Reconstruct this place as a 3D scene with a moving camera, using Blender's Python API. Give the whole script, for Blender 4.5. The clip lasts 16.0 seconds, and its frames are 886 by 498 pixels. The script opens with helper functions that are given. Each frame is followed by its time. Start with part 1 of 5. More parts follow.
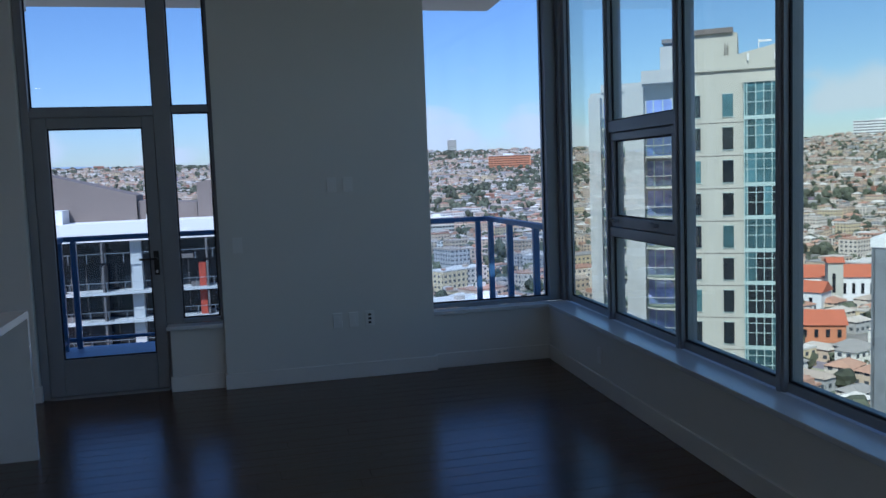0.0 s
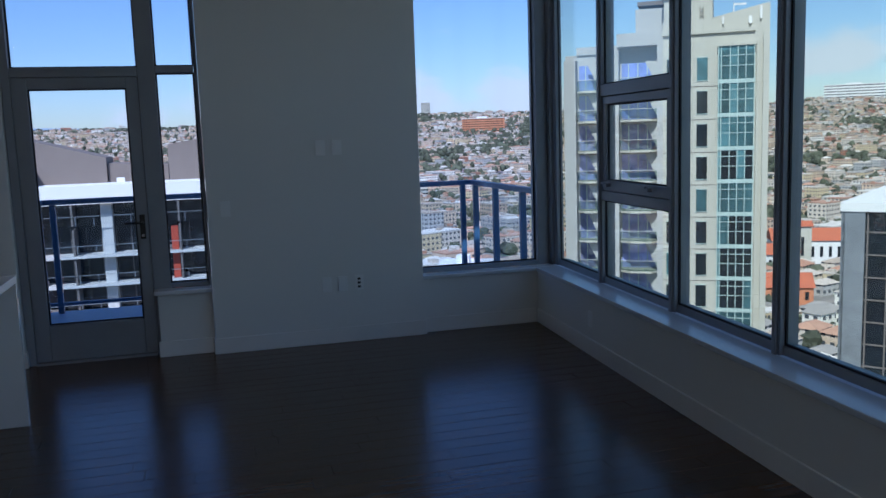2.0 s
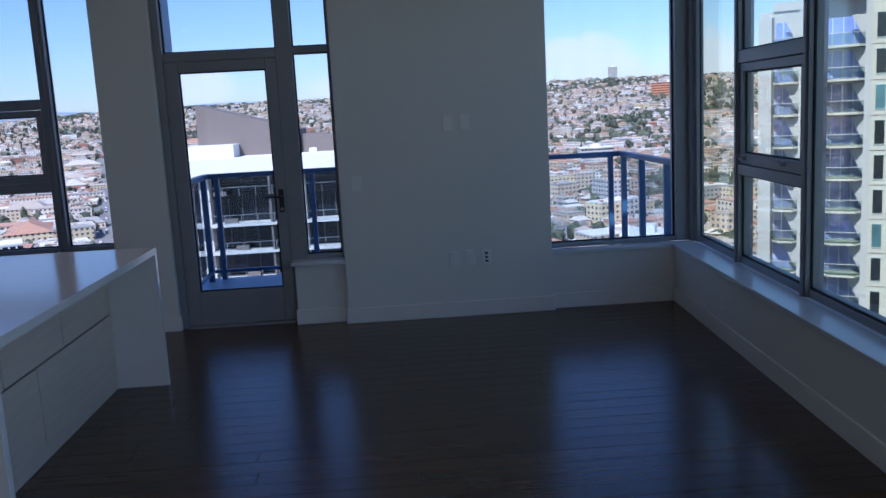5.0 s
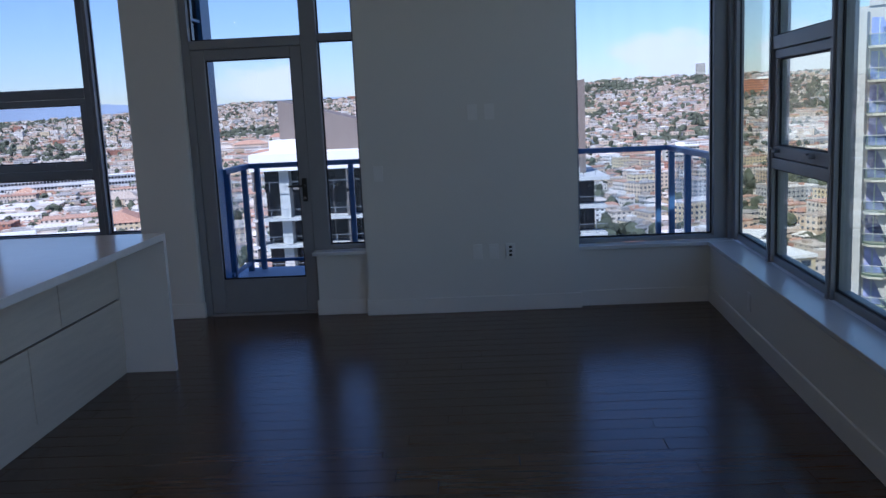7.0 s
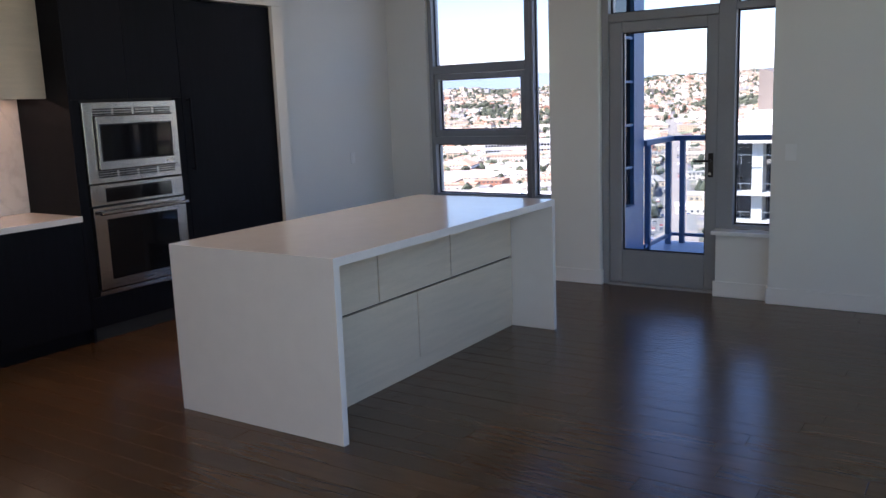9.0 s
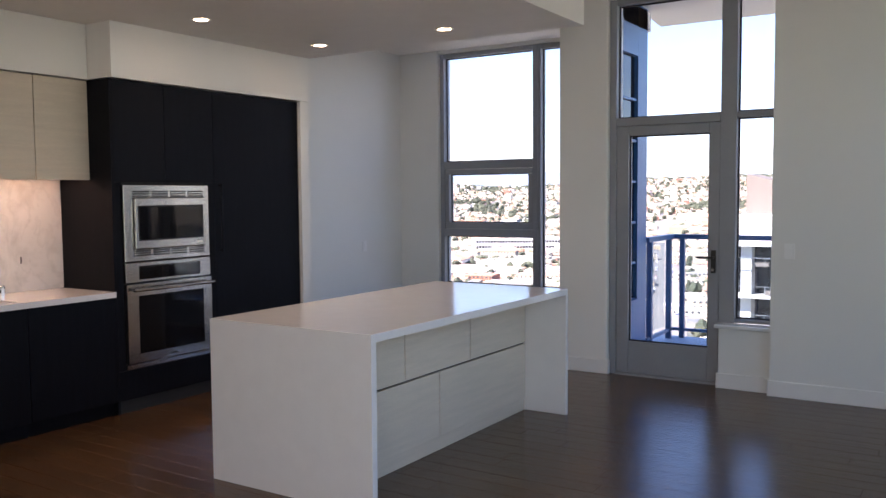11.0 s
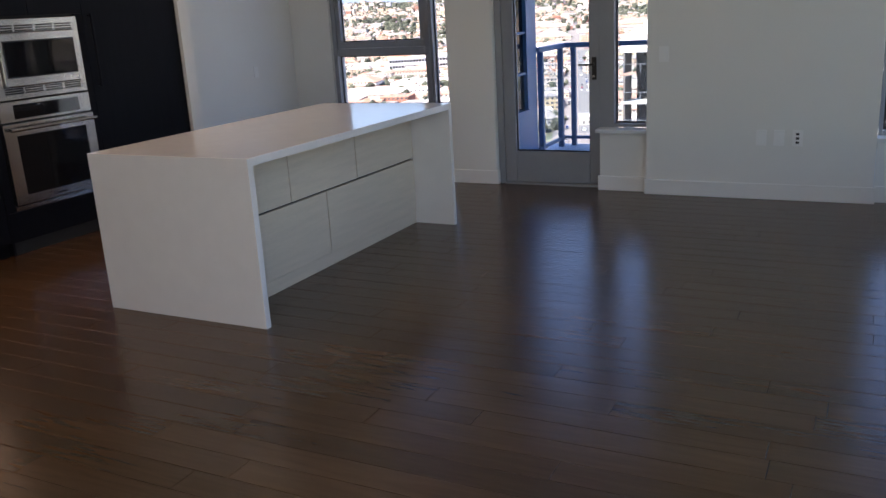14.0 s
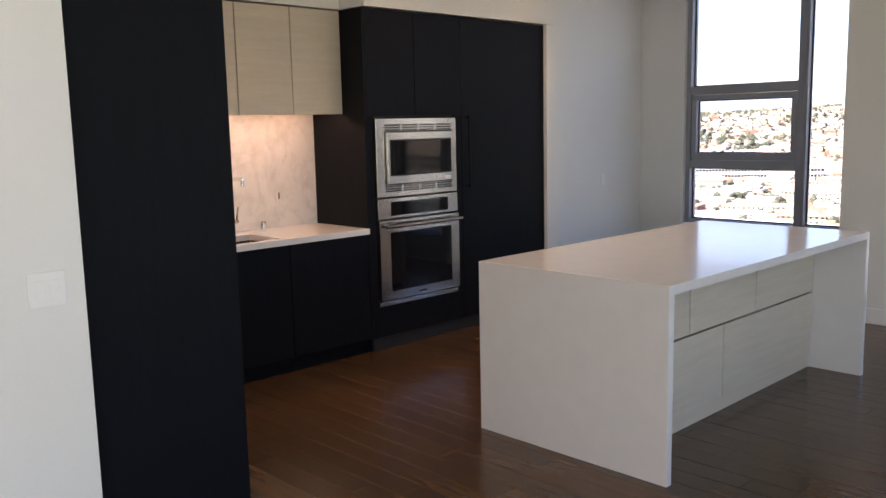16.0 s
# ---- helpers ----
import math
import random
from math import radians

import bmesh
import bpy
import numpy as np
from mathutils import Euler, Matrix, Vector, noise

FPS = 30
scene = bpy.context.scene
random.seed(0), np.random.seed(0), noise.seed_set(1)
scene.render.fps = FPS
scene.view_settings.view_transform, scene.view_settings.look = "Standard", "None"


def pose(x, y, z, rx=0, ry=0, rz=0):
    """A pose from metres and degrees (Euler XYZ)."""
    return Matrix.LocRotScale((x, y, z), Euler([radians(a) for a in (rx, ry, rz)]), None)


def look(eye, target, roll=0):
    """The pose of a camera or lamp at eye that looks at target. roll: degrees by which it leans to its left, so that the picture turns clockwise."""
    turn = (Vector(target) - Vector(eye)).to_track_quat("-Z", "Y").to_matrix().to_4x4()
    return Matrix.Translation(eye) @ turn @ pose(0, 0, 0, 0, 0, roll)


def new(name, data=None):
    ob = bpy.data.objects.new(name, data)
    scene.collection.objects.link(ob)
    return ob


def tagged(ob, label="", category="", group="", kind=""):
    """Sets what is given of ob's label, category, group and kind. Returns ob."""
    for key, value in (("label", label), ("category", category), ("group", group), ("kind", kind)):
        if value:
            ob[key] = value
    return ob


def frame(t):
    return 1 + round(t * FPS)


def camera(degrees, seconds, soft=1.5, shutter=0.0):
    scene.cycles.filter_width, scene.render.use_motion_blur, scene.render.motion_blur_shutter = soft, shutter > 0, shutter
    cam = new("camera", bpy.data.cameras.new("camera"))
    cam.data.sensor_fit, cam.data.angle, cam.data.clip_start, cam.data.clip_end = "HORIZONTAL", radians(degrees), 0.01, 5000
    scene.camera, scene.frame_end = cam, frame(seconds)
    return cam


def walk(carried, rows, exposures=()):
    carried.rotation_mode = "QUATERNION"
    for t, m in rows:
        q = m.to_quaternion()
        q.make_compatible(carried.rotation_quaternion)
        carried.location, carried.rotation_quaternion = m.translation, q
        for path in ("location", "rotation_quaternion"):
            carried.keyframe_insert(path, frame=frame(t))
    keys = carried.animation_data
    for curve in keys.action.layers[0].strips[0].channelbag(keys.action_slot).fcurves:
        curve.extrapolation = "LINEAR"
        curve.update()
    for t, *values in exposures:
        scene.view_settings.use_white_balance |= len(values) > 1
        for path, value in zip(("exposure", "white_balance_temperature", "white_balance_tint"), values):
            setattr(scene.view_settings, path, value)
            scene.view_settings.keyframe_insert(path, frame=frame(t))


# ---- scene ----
cam = camera(54.9, 16.0)
PATH = [
    (0, (0.102, -6.875, 1.65), (0.579, -4.94, 1.472), -2.1),
    (0.5, (0.041, -6.816, 1.645), (0.466, -4.873, 1.428), -3.5),
    (1, (0.053, -6.811, 1.658), (0.554, -4.887, 1.441), -3.6),
    (1.5, (0.024, -6.815, 1.668), (0.561, -4.902, 1.439), -3.1),
    (2, (-0.018, -6.816, 1.656), (0.513, -4.907, 1.391), -1.9),
    (2.5, (-0.012, -6.81, 1.663), (0.456, -4.887, 1.378), -2.0),
    (3, (-0.06, -6.803, 1.652), (0.279, -4.854, 1.361), -2.7),
    (3.5, (-0.053, -6.83, 1.656), (0.112, -4.857, 1.37), -2.6),
    (4, (0.108, -6.859, 1.692), (0.24, -4.887, 1.381), -2.8),
    (6.5, (0.752, -6.857, 1.661), (0.74, -4.883, 1.339), -3.1),
    (7, (0.89, -6.712, 1.612), (0.81, -4.74, 1.291), -2.7),
    (7.5, (1.083, -6.626, 1.682), (0.873, -4.666, 1.344), -2.2),
    (8, (1.252, -6.531, 1.593), (0.759, -4.619, 1.278), -2.4),
    (8.5, (1.444, -6.499, 1.651), (0.587, -4.726, 1.301), -1.7),
    (9, (1.42, -6.582, 1.616), (0.336, -4.938, 1.27), -2.2),
    (11.5, (1.407, -7.002, 1.6), (0.35, -5.307, 1.493), -0.4),
    (12, (1.432, -7.03, 1.645), (0.791, -5.146, 1.442), -0.4),
    (12.5, (1.544, -6.987, 1.595), (1.254, -5.041, 1.237), -2.1),
    (13, (1.573, -6.903, 1.601), (1.473, -4.958, 1.148), -1.7),
    (13.5, (1.591, -6.88, 1.596), (1.286, -4.974, 1.073), -1.4),
    (14, (1.694, -6.982, 1.588), (0.805, -5.275, 1.045), -3.3),
    (14.5, (1.518, -6.986, 1.592), (0.211, -5.55, 1.111), -3.6),
    (15, (1.305, -6.997, 1.593), (-0.134, -5.679, 1.155), -3.1),
    (15.5, (1.049, -6.92, 1.588), (-0.43, -5.622, 1.23), -2.2),
    (16, (0.802, -6.868, 1.624), (-0.62, -5.491, 1.338), -1.3),
]
EXPOSURES = [
    (0.0, 0.32, 5200, 15), (1.5, 0.35, 5250, 17), (3.0, 0.45, 5250, 19), (3.5, 0.6, 5300, 19), (4.0, 0.68, 5300, 20), (7.0, 0.65, 5500, 22), (8.0, 0.95, 5800, 22),
    (8.5, 1.35, 6100, 22), (9.0, 1.85, 6500, 23), (11.5, 2.25, 6900, 26), (12.0, 1.55, 6600, 23), (12.5, 0.9, 5900, 20), (13.5, 0.8, 5900, 20),
    (14.0, 1.95, 7000, 24), (14.5, 2.75, 7300, 26), (15.0, 3.25, 7600, 27), (15.5, 3.1, 7600, 26), (16.0, 2.4, 7500, 25),
]
walk(cam, [(t, look(eye, target, roll)) for t, eye, target, roll in PATH], EXPOSURES)


# ---- world, sun, exposure ----
SUN_DIR = Vector((-0.36, -0.62, 0.82)).normalized()
world = bpy.data.worlds.new("sky")
scene.world = world
world.use_nodes = True
wn, wl = world.node_tree.nodes, world.node_tree.links
wn.clear()
sky = wn.new("ShaderNodeTexSky")
sky.sky_type, sky.sun_disc = "NISHITA", False
sky.sun_elevation = math.asin(SUN_DIR.z)
sky.sun_rotation = math.atan2(SUN_DIR.x, SUN_DIR.y)
sky.altitude, sky.air_density, sky.dust_density, sky.ozone_density = 60, 1.1, 0.3, 3.0
wco = wn.new("ShaderNodeTexCoord")
wmap = wn.new("ShaderNodeMapping")
wmap.inputs["Scale"].default_value = (9.0, 9.0, 20.0)
wmap.inputs["Location"].default_value = (0.35, 0.2, 0.0)
wnoise = wn.new("ShaderNodeTexNoise")
wnoise.inputs["Scale"].default_value, wnoise.inputs["Detail"].default_value = 1.6, 8
wnoise.inputs["Roughness"].default_value = 0.55
wflat = wn.new("ShaderNodeVectorMath")
wflat.operation = "MULTIPLY"
wflat.inputs[1].default_value = (1, 1, 2.4)
wl.new(wco.outputs["Generated"], wflat.inputs[0])
cloud_mask = None
for c_az, c_el, c_size in ((40.5, 4.0, 0.10), (-13.0, 2.4, 0.085), (13.0, 2.4, 0.12), (3.0, 1.9, 0.11), (21.0, 2.4, 0.10), (-4.0, 1.6, 0.07), (-34.0, 1.8, 0.09)):
    ca_, ce_ = radians(c_az), radians(c_el)
    wd = wn.new("ShaderNodeVectorMath")
    wd.operation = "DISTANCE"
    wd.inputs[1].default_value = (math.sin(ca_) * math.cos(ce_), math.cos(ca_) * math.cos(ce_), 2.4 * math.sin(ce_))
    wl.new(wflat.outputs["Vector"], wd.inputs[0])
    wr = wn.new("ShaderNodeMapRange")
    wr.inputs["From Min"].default_value, wr.inputs["From Max"].default_value = c_size, 0.0
    wl.new(wd.outputs["Value"], wr.inputs["Value"])
    if cloud_mask is None:
        cloud_mask = wr.outputs["Result"]
    else:
        wmax = wn.new("ShaderNodeMath")
        wmax.operation = "MAXIMUM"
        wl.new(cloud_mask, wmax.inputs[0])
        wl.new(wr.outputs["Result"], wmax.inputs[1])
        cloud_mask = wmax.outputs["Value"]
wadd = wn.new("ShaderNodeMath")
wadd.operation = "MULTIPLY_ADD"
wadd.inputs[1].default_value = 1.5
wl.new(wnoise.outputs["Fac"], wadd.inputs[0])
wl.new(cloud_mask, wadd.inputs[2])
wramp = wn.new("ShaderNodeMapRange")
wramp.interpolation_type = "SMOOTHSTEP"
wramp.inputs["From Min"].default_value, wramp.inputs["From Max"].default_value = 1.0, 1.45
wmul = wn.new("ShaderNodeMath")
wmul.operation = "MULTIPLY"
wmul.inputs[1].default_value = 0.85
wmix = wn.new("ShaderNodeMixRGB")
wmix.inputs[2].default_value = (6.6, 6.9, 7.4, 1)
wbg = wn.new("ShaderNodeBackground")
wbg.inputs["Strength"].default_value = 0.092
wout = wn.new("ShaderNodeOutputWorld")
wl.new(wco.outputs["Generated"], wmap.inputs["Vector"])
wl.new(wmap.outputs["Vector"], wnoise.inputs["Vector"])
wl.new(wadd.outputs["Value"], wramp.inputs["Value"])
wl.new(wramp.outputs["Result"], wmul.inputs[0])
wl.new(wmul.outputs["Value"], wmix.inputs["Fac"])
wtint = wn.new("ShaderNodeMixRGB")
wtint.blend_type, wtint.inputs["Fac"].default_value = "MULTIPLY", 1.0
wtint.inputs[2].default_value = (0.80, 0.88, 1.06, 1)
wl.new(sky.outputs["Color"], wtint.inputs[1])
wl.new(wtint.outputs["Color"], wmix.inputs[1])
wl.new(wmix.outputs["Color"], wbg.inputs["Color"])
wl.new(wbg.outputs["Background"], wout.inputs["Surface"])

sun_data = bpy.data.lights.new("sun", "SUN")
sun_data.energy, sun_data.angle, sun_data.color = 4.5, radians(0.5), (1.0, 0.95, 0.87)
sun = new("sun", sun_data)
sun.matrix_world = look(SUN_DIR * 100, (0, 0, 0))

# added fill lamp at the rear window band, brightening the room beyond the sky's light
band_data = bpy.data.lights.new("window_daylight", "AREA")
band_data.shape, band_data.size, band_data.size_y = "RECTANGLE", 4.6, 2.6
band_data.energy, band_data.color = 24.0, (0.92, 0.97, 1.0)
band = new("window_daylight", band_data)
band.matrix_world = look((2.38, -9.4, 1.85), (-2.0, -9.1, 1.6))


# ---- materials ----
def shader(name):
    m = bpy.data.materials.new(name)
    m.use_nodes = True
    return m, m.node_tree.nodes, m.node_tree.links, m.node_tree.nodes["Principled BSDF"]


def surface(name, color, rough=0.6, metal=0.0, vary=0.08, scale=6.0, bump=0.05, fine=120.0, stretch=(1, 1, 1), random_by="", spread=0.0, coat=0.0):
    """A painted or natural surface: a broad stain, a fine grain and a fine relief."""
    m, n, l, b = shader(name)
    b.inputs["Roughness"].default_value, b.inputs["Metallic"].default_value = rough, metal
    b.inputs["Coat Weight"].default_value = coat
    co = n.new("ShaderNodeTexCoord")
    mp = n.new("ShaderNodeMapping")
    mp.inputs["Scale"].default_value = stretch
    l.new(co.outputs["Object"], mp.inputs["Vector"])
    big = n.new("ShaderNodeTexNoise")
    big.inputs["Scale"].default_value, big.inputs["Detail"].default_value = scale, 5
    small = n.new("ShaderNodeTexNoise")
    small.inputs["Scale"].default_value, small.inputs["Detail"].default_value = fine, 4
    l.new(mp.outputs["Vector"], big.inputs["Vector"])
    l.new(mp.outputs["Vector"], small.inputs["Vector"])
    add = n.new("ShaderNodeMath")
    add.operation = "ADD"
    l.new(big.outputs["Fac"], add.inputs[0])
    l.new(small.outputs["Fac"], add.inputs[1])
    rng = n.new("ShaderNodeMapRange")
    rng.inputs["From Min"].default_value, rng.inputs["From Max"].default_value = 0.6, 1.4
    rng.inputs["To Min"].default_value, rng.inputs["To Max"].default_value = 1 - vary, 1 + vary
    l.new(add.outputs["Value"], rng.inputs["Value"])
    hsv = n.new("ShaderNodeHueSaturation")
    hsv.inputs["Color"].default_value = (*color, 1)
    last = rng.outputs["Result"]
    if random_by:
        src = n.new("ShaderNodeObjectInfo" if random_by == "object" else "ShaderNodeNewGeometry")
        r2 = n.new("ShaderNodeMapRange")
        r2.inputs["To Min"].default_value, r2.inputs["To Max"].default_value = 1 - spread, 1 + spread
        l.new(src.outputs["Random" if random_by == "object" else "Random Per Island"], r2.inputs["Value"])
        mu = n.new("ShaderNodeMath")
        mu.operation = "MULTIPLY"
        l.new(last, mu.inputs[0])
        l.new(r2.outputs["Result"], mu.inputs[1])
        last = mu.outputs["Value"]
    l.new(last, hsv.inputs["Value"])
    l.new(hsv.outputs["Color"], b.inputs["Base Color"])
    if bump:
        bp = n.new("ShaderNodeBump")
        bp.inputs["Strength"].default_value, bp.inputs["Distance"].default_value = bump, 0.01
        l.new(small.outputs["Fac"], bp.inputs["Height"])
        l.new(bp.outputs["Normal"], b.inputs["Normal"])
    return m


WALL = surface("painted plaster", (0.80, 0.795, 0.76), 0.75, vary=0.03, scale=1.2, bump=0.06, fine=260)
TRIM = surface("white satin trim", (0.84, 0.83, 0.80), 0.45, vary=0.03, bump=0.02)
CEIL = surface("ceiling paint", (0.78, 0.76, 0.72), 0.85, vary=0.03, bump=0.05, fine=200)
ALU = surface("grey window aluminium", (0.30, 0.315, 0.335), 0.45, 0.15, vary=0.07, bump=0.02)
GASKET = surface("black gasket rubber", (0.015, 0.015, 0.017), 0.6, vary=0.1)
SILL = surface("painted sill", (0.76, 0.78, 0.79), 0.22, vary=0.03, bump=0.01)
QUARTZ = surface("white quartz", (0.80, 0.775, 0.755), 0.13, vary=0.035, scale=9, bump=0.0, fine=300)
ISLAND_FRONT = surface("bleached oak veneer", (0.68, 0.58, 0.47), 0.5, vary=0.09, scale=3, fine=40, stretch=(1, 1, 12), bump=0.05)
UPPER = surface("pale oak veneer", (0.60, 0.52, 0.41), 0.48, vary=0.09, scale=3, fine=40, stretch=(1, 1, 12), bump=0.05)
DARK = surface("dark stained oak veneer", (0.0056, 0.0062, 0.0092), 0.55, vary=0.30, scale=4, fine=50, stretch=(8, 8, 0.7), bump=0.10)
DARK.node_tree.nodes["Principled BSDF"].inputs["Specular IOR Level"].default_value = 0.11
SHADOWGAP = surface("cabinet carcass", (0.02, 0.02, 0.02), 0.8, vary=0.1)
STEEL = surface("brushed stainless steel", (0.52, 0.50, 0.48), 0.17, 1.0, vary=0.06, scale=3, fine=90, stretch=(1, 1, 14), bump=0.03)
CHROME = surface("polished chrome", (0.80, 0.80, 0.80), 0.08, 1.0, vary=0.02, bump=0)
OVENGLASS = surface("black oven glass", (0.006, 0.006, 0.007), 0.05, vary=0.1, bump=0)
OVENGLASS.node_tree.nodes["Principled BSDF"].inputs["Specular IOR Level"].default_value = 0.3
HARDWARE = surface("dark bronze hardware", (0.05, 0.048, 0.045), 0.35, 0.8, vary=0.1)
PLATE = surface("white switch plastic", (0.86, 0.86, 0.84), 0.3, vary=0.02, bump=0)
SLOT = surface("dark socket face", (0.03, 0.03, 0.03), 0.5, vary=0.05)
# railing, deck and cladding colours take in the blue cast of open shade
RAIL = surface("blue grey railing paint", (0.05, 0.13, 0.26), 0.4, 0.2, vary=0.06)
DECK = surface("balcony coating", (0.30, 0.40, 0.54), 0.5, vary=0.08, scale=4, fine=90)
PANELBLUE = surface("blue grey cladding", (0.02, 0.12, 0.29), 0.4, 0.1, vary=0.06)
STUCCO = surface("exterior soffit stucco", (0.66, 0.64, 0.58), 0.9, vary=0.04, fine=150)


def glass_material(name, tint, gloss=0.02):
    m, n, l, b = shader(name)
    n.remove(b)
    out = n["Material Output"]
    tr = n.new("ShaderNodeBsdfTransparent")
    tr.inputs["Color"].default_value = (*tint, 1)
    gl = n.new("ShaderNodeBsdfGlossy")
    gl.inputs["Roughness"].default_value = 0.0
    lw = n.new("ShaderNodeLayerWeight")
    lw.inputs["Blend"].default_value = 0.5
    pw = n.new("ShaderNodeMath")
    pw.operation, pw.inputs[1].default_value = "POWER", 4.0
    l.new(lw.outputs["Facing"], pw.inputs[0])
    fr = n.new("ShaderNodeMath")
    fr.operation, fr.inputs[1].default_value, fr.inputs[2].default_value = "MULTIPLY_ADD", 0.55, gloss
    fr.use_clamp = True
    l.new(pw.outputs["Value"], fr.inputs[0])
    mx = n.new("ShaderNodeMixShader")
    l.new(fr.outputs["Value"], mx.inputs["Fac"])
    l.new(tr.outputs["BSDF"], mx.inputs[1])
    l.new(gl.outputs["BSDF"], mx.inputs[2])
    l.new(mx.outputs["Shader"], out.inputs["Surface"])
    return m


PANE = glass_material("window glass", (0.93, 0.96, 0.97))
PANE_EAST = glass_material("coated window glass", (0.94, 0.97, 0.87), 0.05)
RAILGLASS = glass_material("railing glass", (0.88, 0.93, 0.95))
BALGLASS_CLEAR = glass_material("green balcony glass", (0.55, 0.66, 0.62), 0.12)


def glow(name, color, strength):
    m, n, l, b = shader(name)
    b.inputs["Base Color"].default_value = (*color, 1)
    b.inputs["Emission Color"].default_value = (*color, 1)
    b.inputs["Emission Strength"].default_value = strength
    return m


LAMP = glow("warm lamp face", (1.0, 0.80, 0.55), 9.0)
LED = glow("warm light strip", (1.0, 0.66, 0.46), 4.2)


def wood_floor():
    m, n, l, b = shader("dark hand-scraped oak")
    co = n.new("ShaderNodeTexCoord")
    info = n.new("ShaderNodeObjectInfo")
    geo = n.new("ShaderNodeNewGeometry")
    rnd = n.new("ShaderNodeMath")
    rnd.operation = "ADD"
    l.new(info.outputs["Random"], rnd.inputs[0])
    l.new(geo.outputs["Random Per Island"], rnd.inputs[1])
    off = n.new("ShaderNodeVectorMath")
    off.operation = "MULTIPLY_ADD"
    off.inputs[1].default_value = (7.0, 13.0, 3.0)
    cmb = n.new("ShaderNodeCombineXYZ")
    for k in range(3):
        l.new(rnd.outputs["Value"], cmb.inputs[k])
    l.new(cmb.outputs["Vector"], off.inputs[0])
    l.new(geo.outputs["Position"], off.inputs[2])
    mp = n.new("ShaderNodeMapping")
    mp.inputs["Scale"].default_value = (0.8, 9.0, 1.0)
    l.new(off.outputs["Vector"], mp.inputs["Vector"])
    grain = n.new("ShaderNodeTexNoise")
    grain.inputs["Scale"].default_value, grain.inputs["Detail"].default_value = 4.0, 5
    grain.inputs["Distortion"].default_value = 0.8
    l.new(mp.outputs["Vector"], grain.inputs["Vector"])
    scr = n.new("ShaderNodeTexNoise")
    scr.inputs["Scale"].default_value, scr.inputs["Detail"].default_value = 1.4, 4
    l.new(mp.outputs["Vector"], scr.inputs["Vector"])
    ramp = n.new("ShaderNodeValToRGB")
    e = ramp.color_ramp.elements
    e[0].position, e[0].color = 0.20, (0.064, 0.033, 0.0155, 1)
    e[1].position, e[1].color = 0.85, (0.090, 0.047, 0.0225, 1)
    l.new(grain.outputs["Fac"], ramp.inputs["Fac"])
    hsv = n.new("ShaderNodeHueSaturation")
    rng = n.new("ShaderNodeMapRange")
    rng.inputs["From Max"].default_value = 2.0
    rng.inputs["To Min"].default_value, rng.inputs["To Max"].default_value = 0.66, 1.40
    l.new(rnd.outputs["Value"], rng.inputs["Value"])
    l.new(rng.outputs["Result"], hsv.inputs["Value"])
    l.new(ramp.outputs["Color"], hsv.inputs["Color"])
    l.new(hsv.outputs["Color"], b.inputs["Base Color"])
    rr = n.new("ShaderNodeMapRange")
    rr.inputs["To Min"].default_value, rr.inputs["To Max"].default_value = 0.19, 0.28
    l.new(grain.outputs["Fac"], rr.inputs["Value"])
    l.new(rr.outputs["Result"], b.inputs["Roughness"])
    b1 = n.new("ShaderNodeBump")
    b1.inputs["Strength"].default_value, b1.inputs["Distance"].default_value = 0.24, 0.004
    l.new(scr.outputs["Fac"], b1.inputs["Height"])
    b2 = n.new("ShaderNodeBump")
    b2.inputs["Strength"].default_value, b2.inputs["Distance"].default_value = 0.06, 0.0012
    l.new(grain.outputs["Fac"], b2.inputs["Height"])
    l.new(b1.outputs["Normal"], b2.inputs["Normal"])
    l.new(b2.outputs["Normal"], b.inputs["Normal"])
    return m


WOOD = wood_floor()


def marble():
    m, n, l, b = shader("white veined marble")
    b.inputs["Roughness"].default_value = 0.25
    co = n.new("ShaderNodeTexCoord")
    a = n.new("ShaderNodeTexNoise")
    a.inputs["Scale"].default_value, a.inputs["Detail"].default_value, a.inputs["Distortion"].default_value = 2.2, 7, 1.6
    c = n.new("ShaderNodeTexNoise")
    c.inputs["Scale"].default_value, c.inputs["Detail"].default_value = 9.0, 5
    l.new(co.outputs["Object"], a.inputs["Vector"])
    l.new(co.outputs["Object"], c.inputs["Vector"])
    r1 = n.new("ShaderNodeValToRGB")
    for _ in range(2):
        r1.color_ramp.elements.new(0.5)
    for el, (p, v) in zip(r1.color_ramp.elements, ((0.0, 0.80), (0.485, 0.78), (0.505, 0.72), (0.56, 0.80))):
        el.position, el.color = p, (v, v * 0.98, v * 0.95, 1)
    r2 = n.new("ShaderNodeValToRGB")
    r2.color_ramp.elements[0].position, r2.color_ramp.elements[0].color = 0.30, (0.86, 0.85, 0.84, 1)
    r2.color_ramp.elements[1].position, r2.color_ramp.elements[1].color = 0.52, (1, 1, 1, 1)
    l.new(a.outputs["Fac"], r1.inputs["Fac"])
    l.new(c.outputs["Fac"], r2.inputs["Fac"])
    mx = n.new("ShaderNodeMixRGB")
    mx.blend_type, mx.inputs["Fac"].default_value = "MULTIPLY", 1.0
    l.new(r1.outputs["Color"], mx.inputs[1])
    l.new(r2.outputs["Color"], mx.inputs[2])
    l.new(mx.outputs["Color"], b.inputs["Base Color"])
    return m


MARBLE = marble()


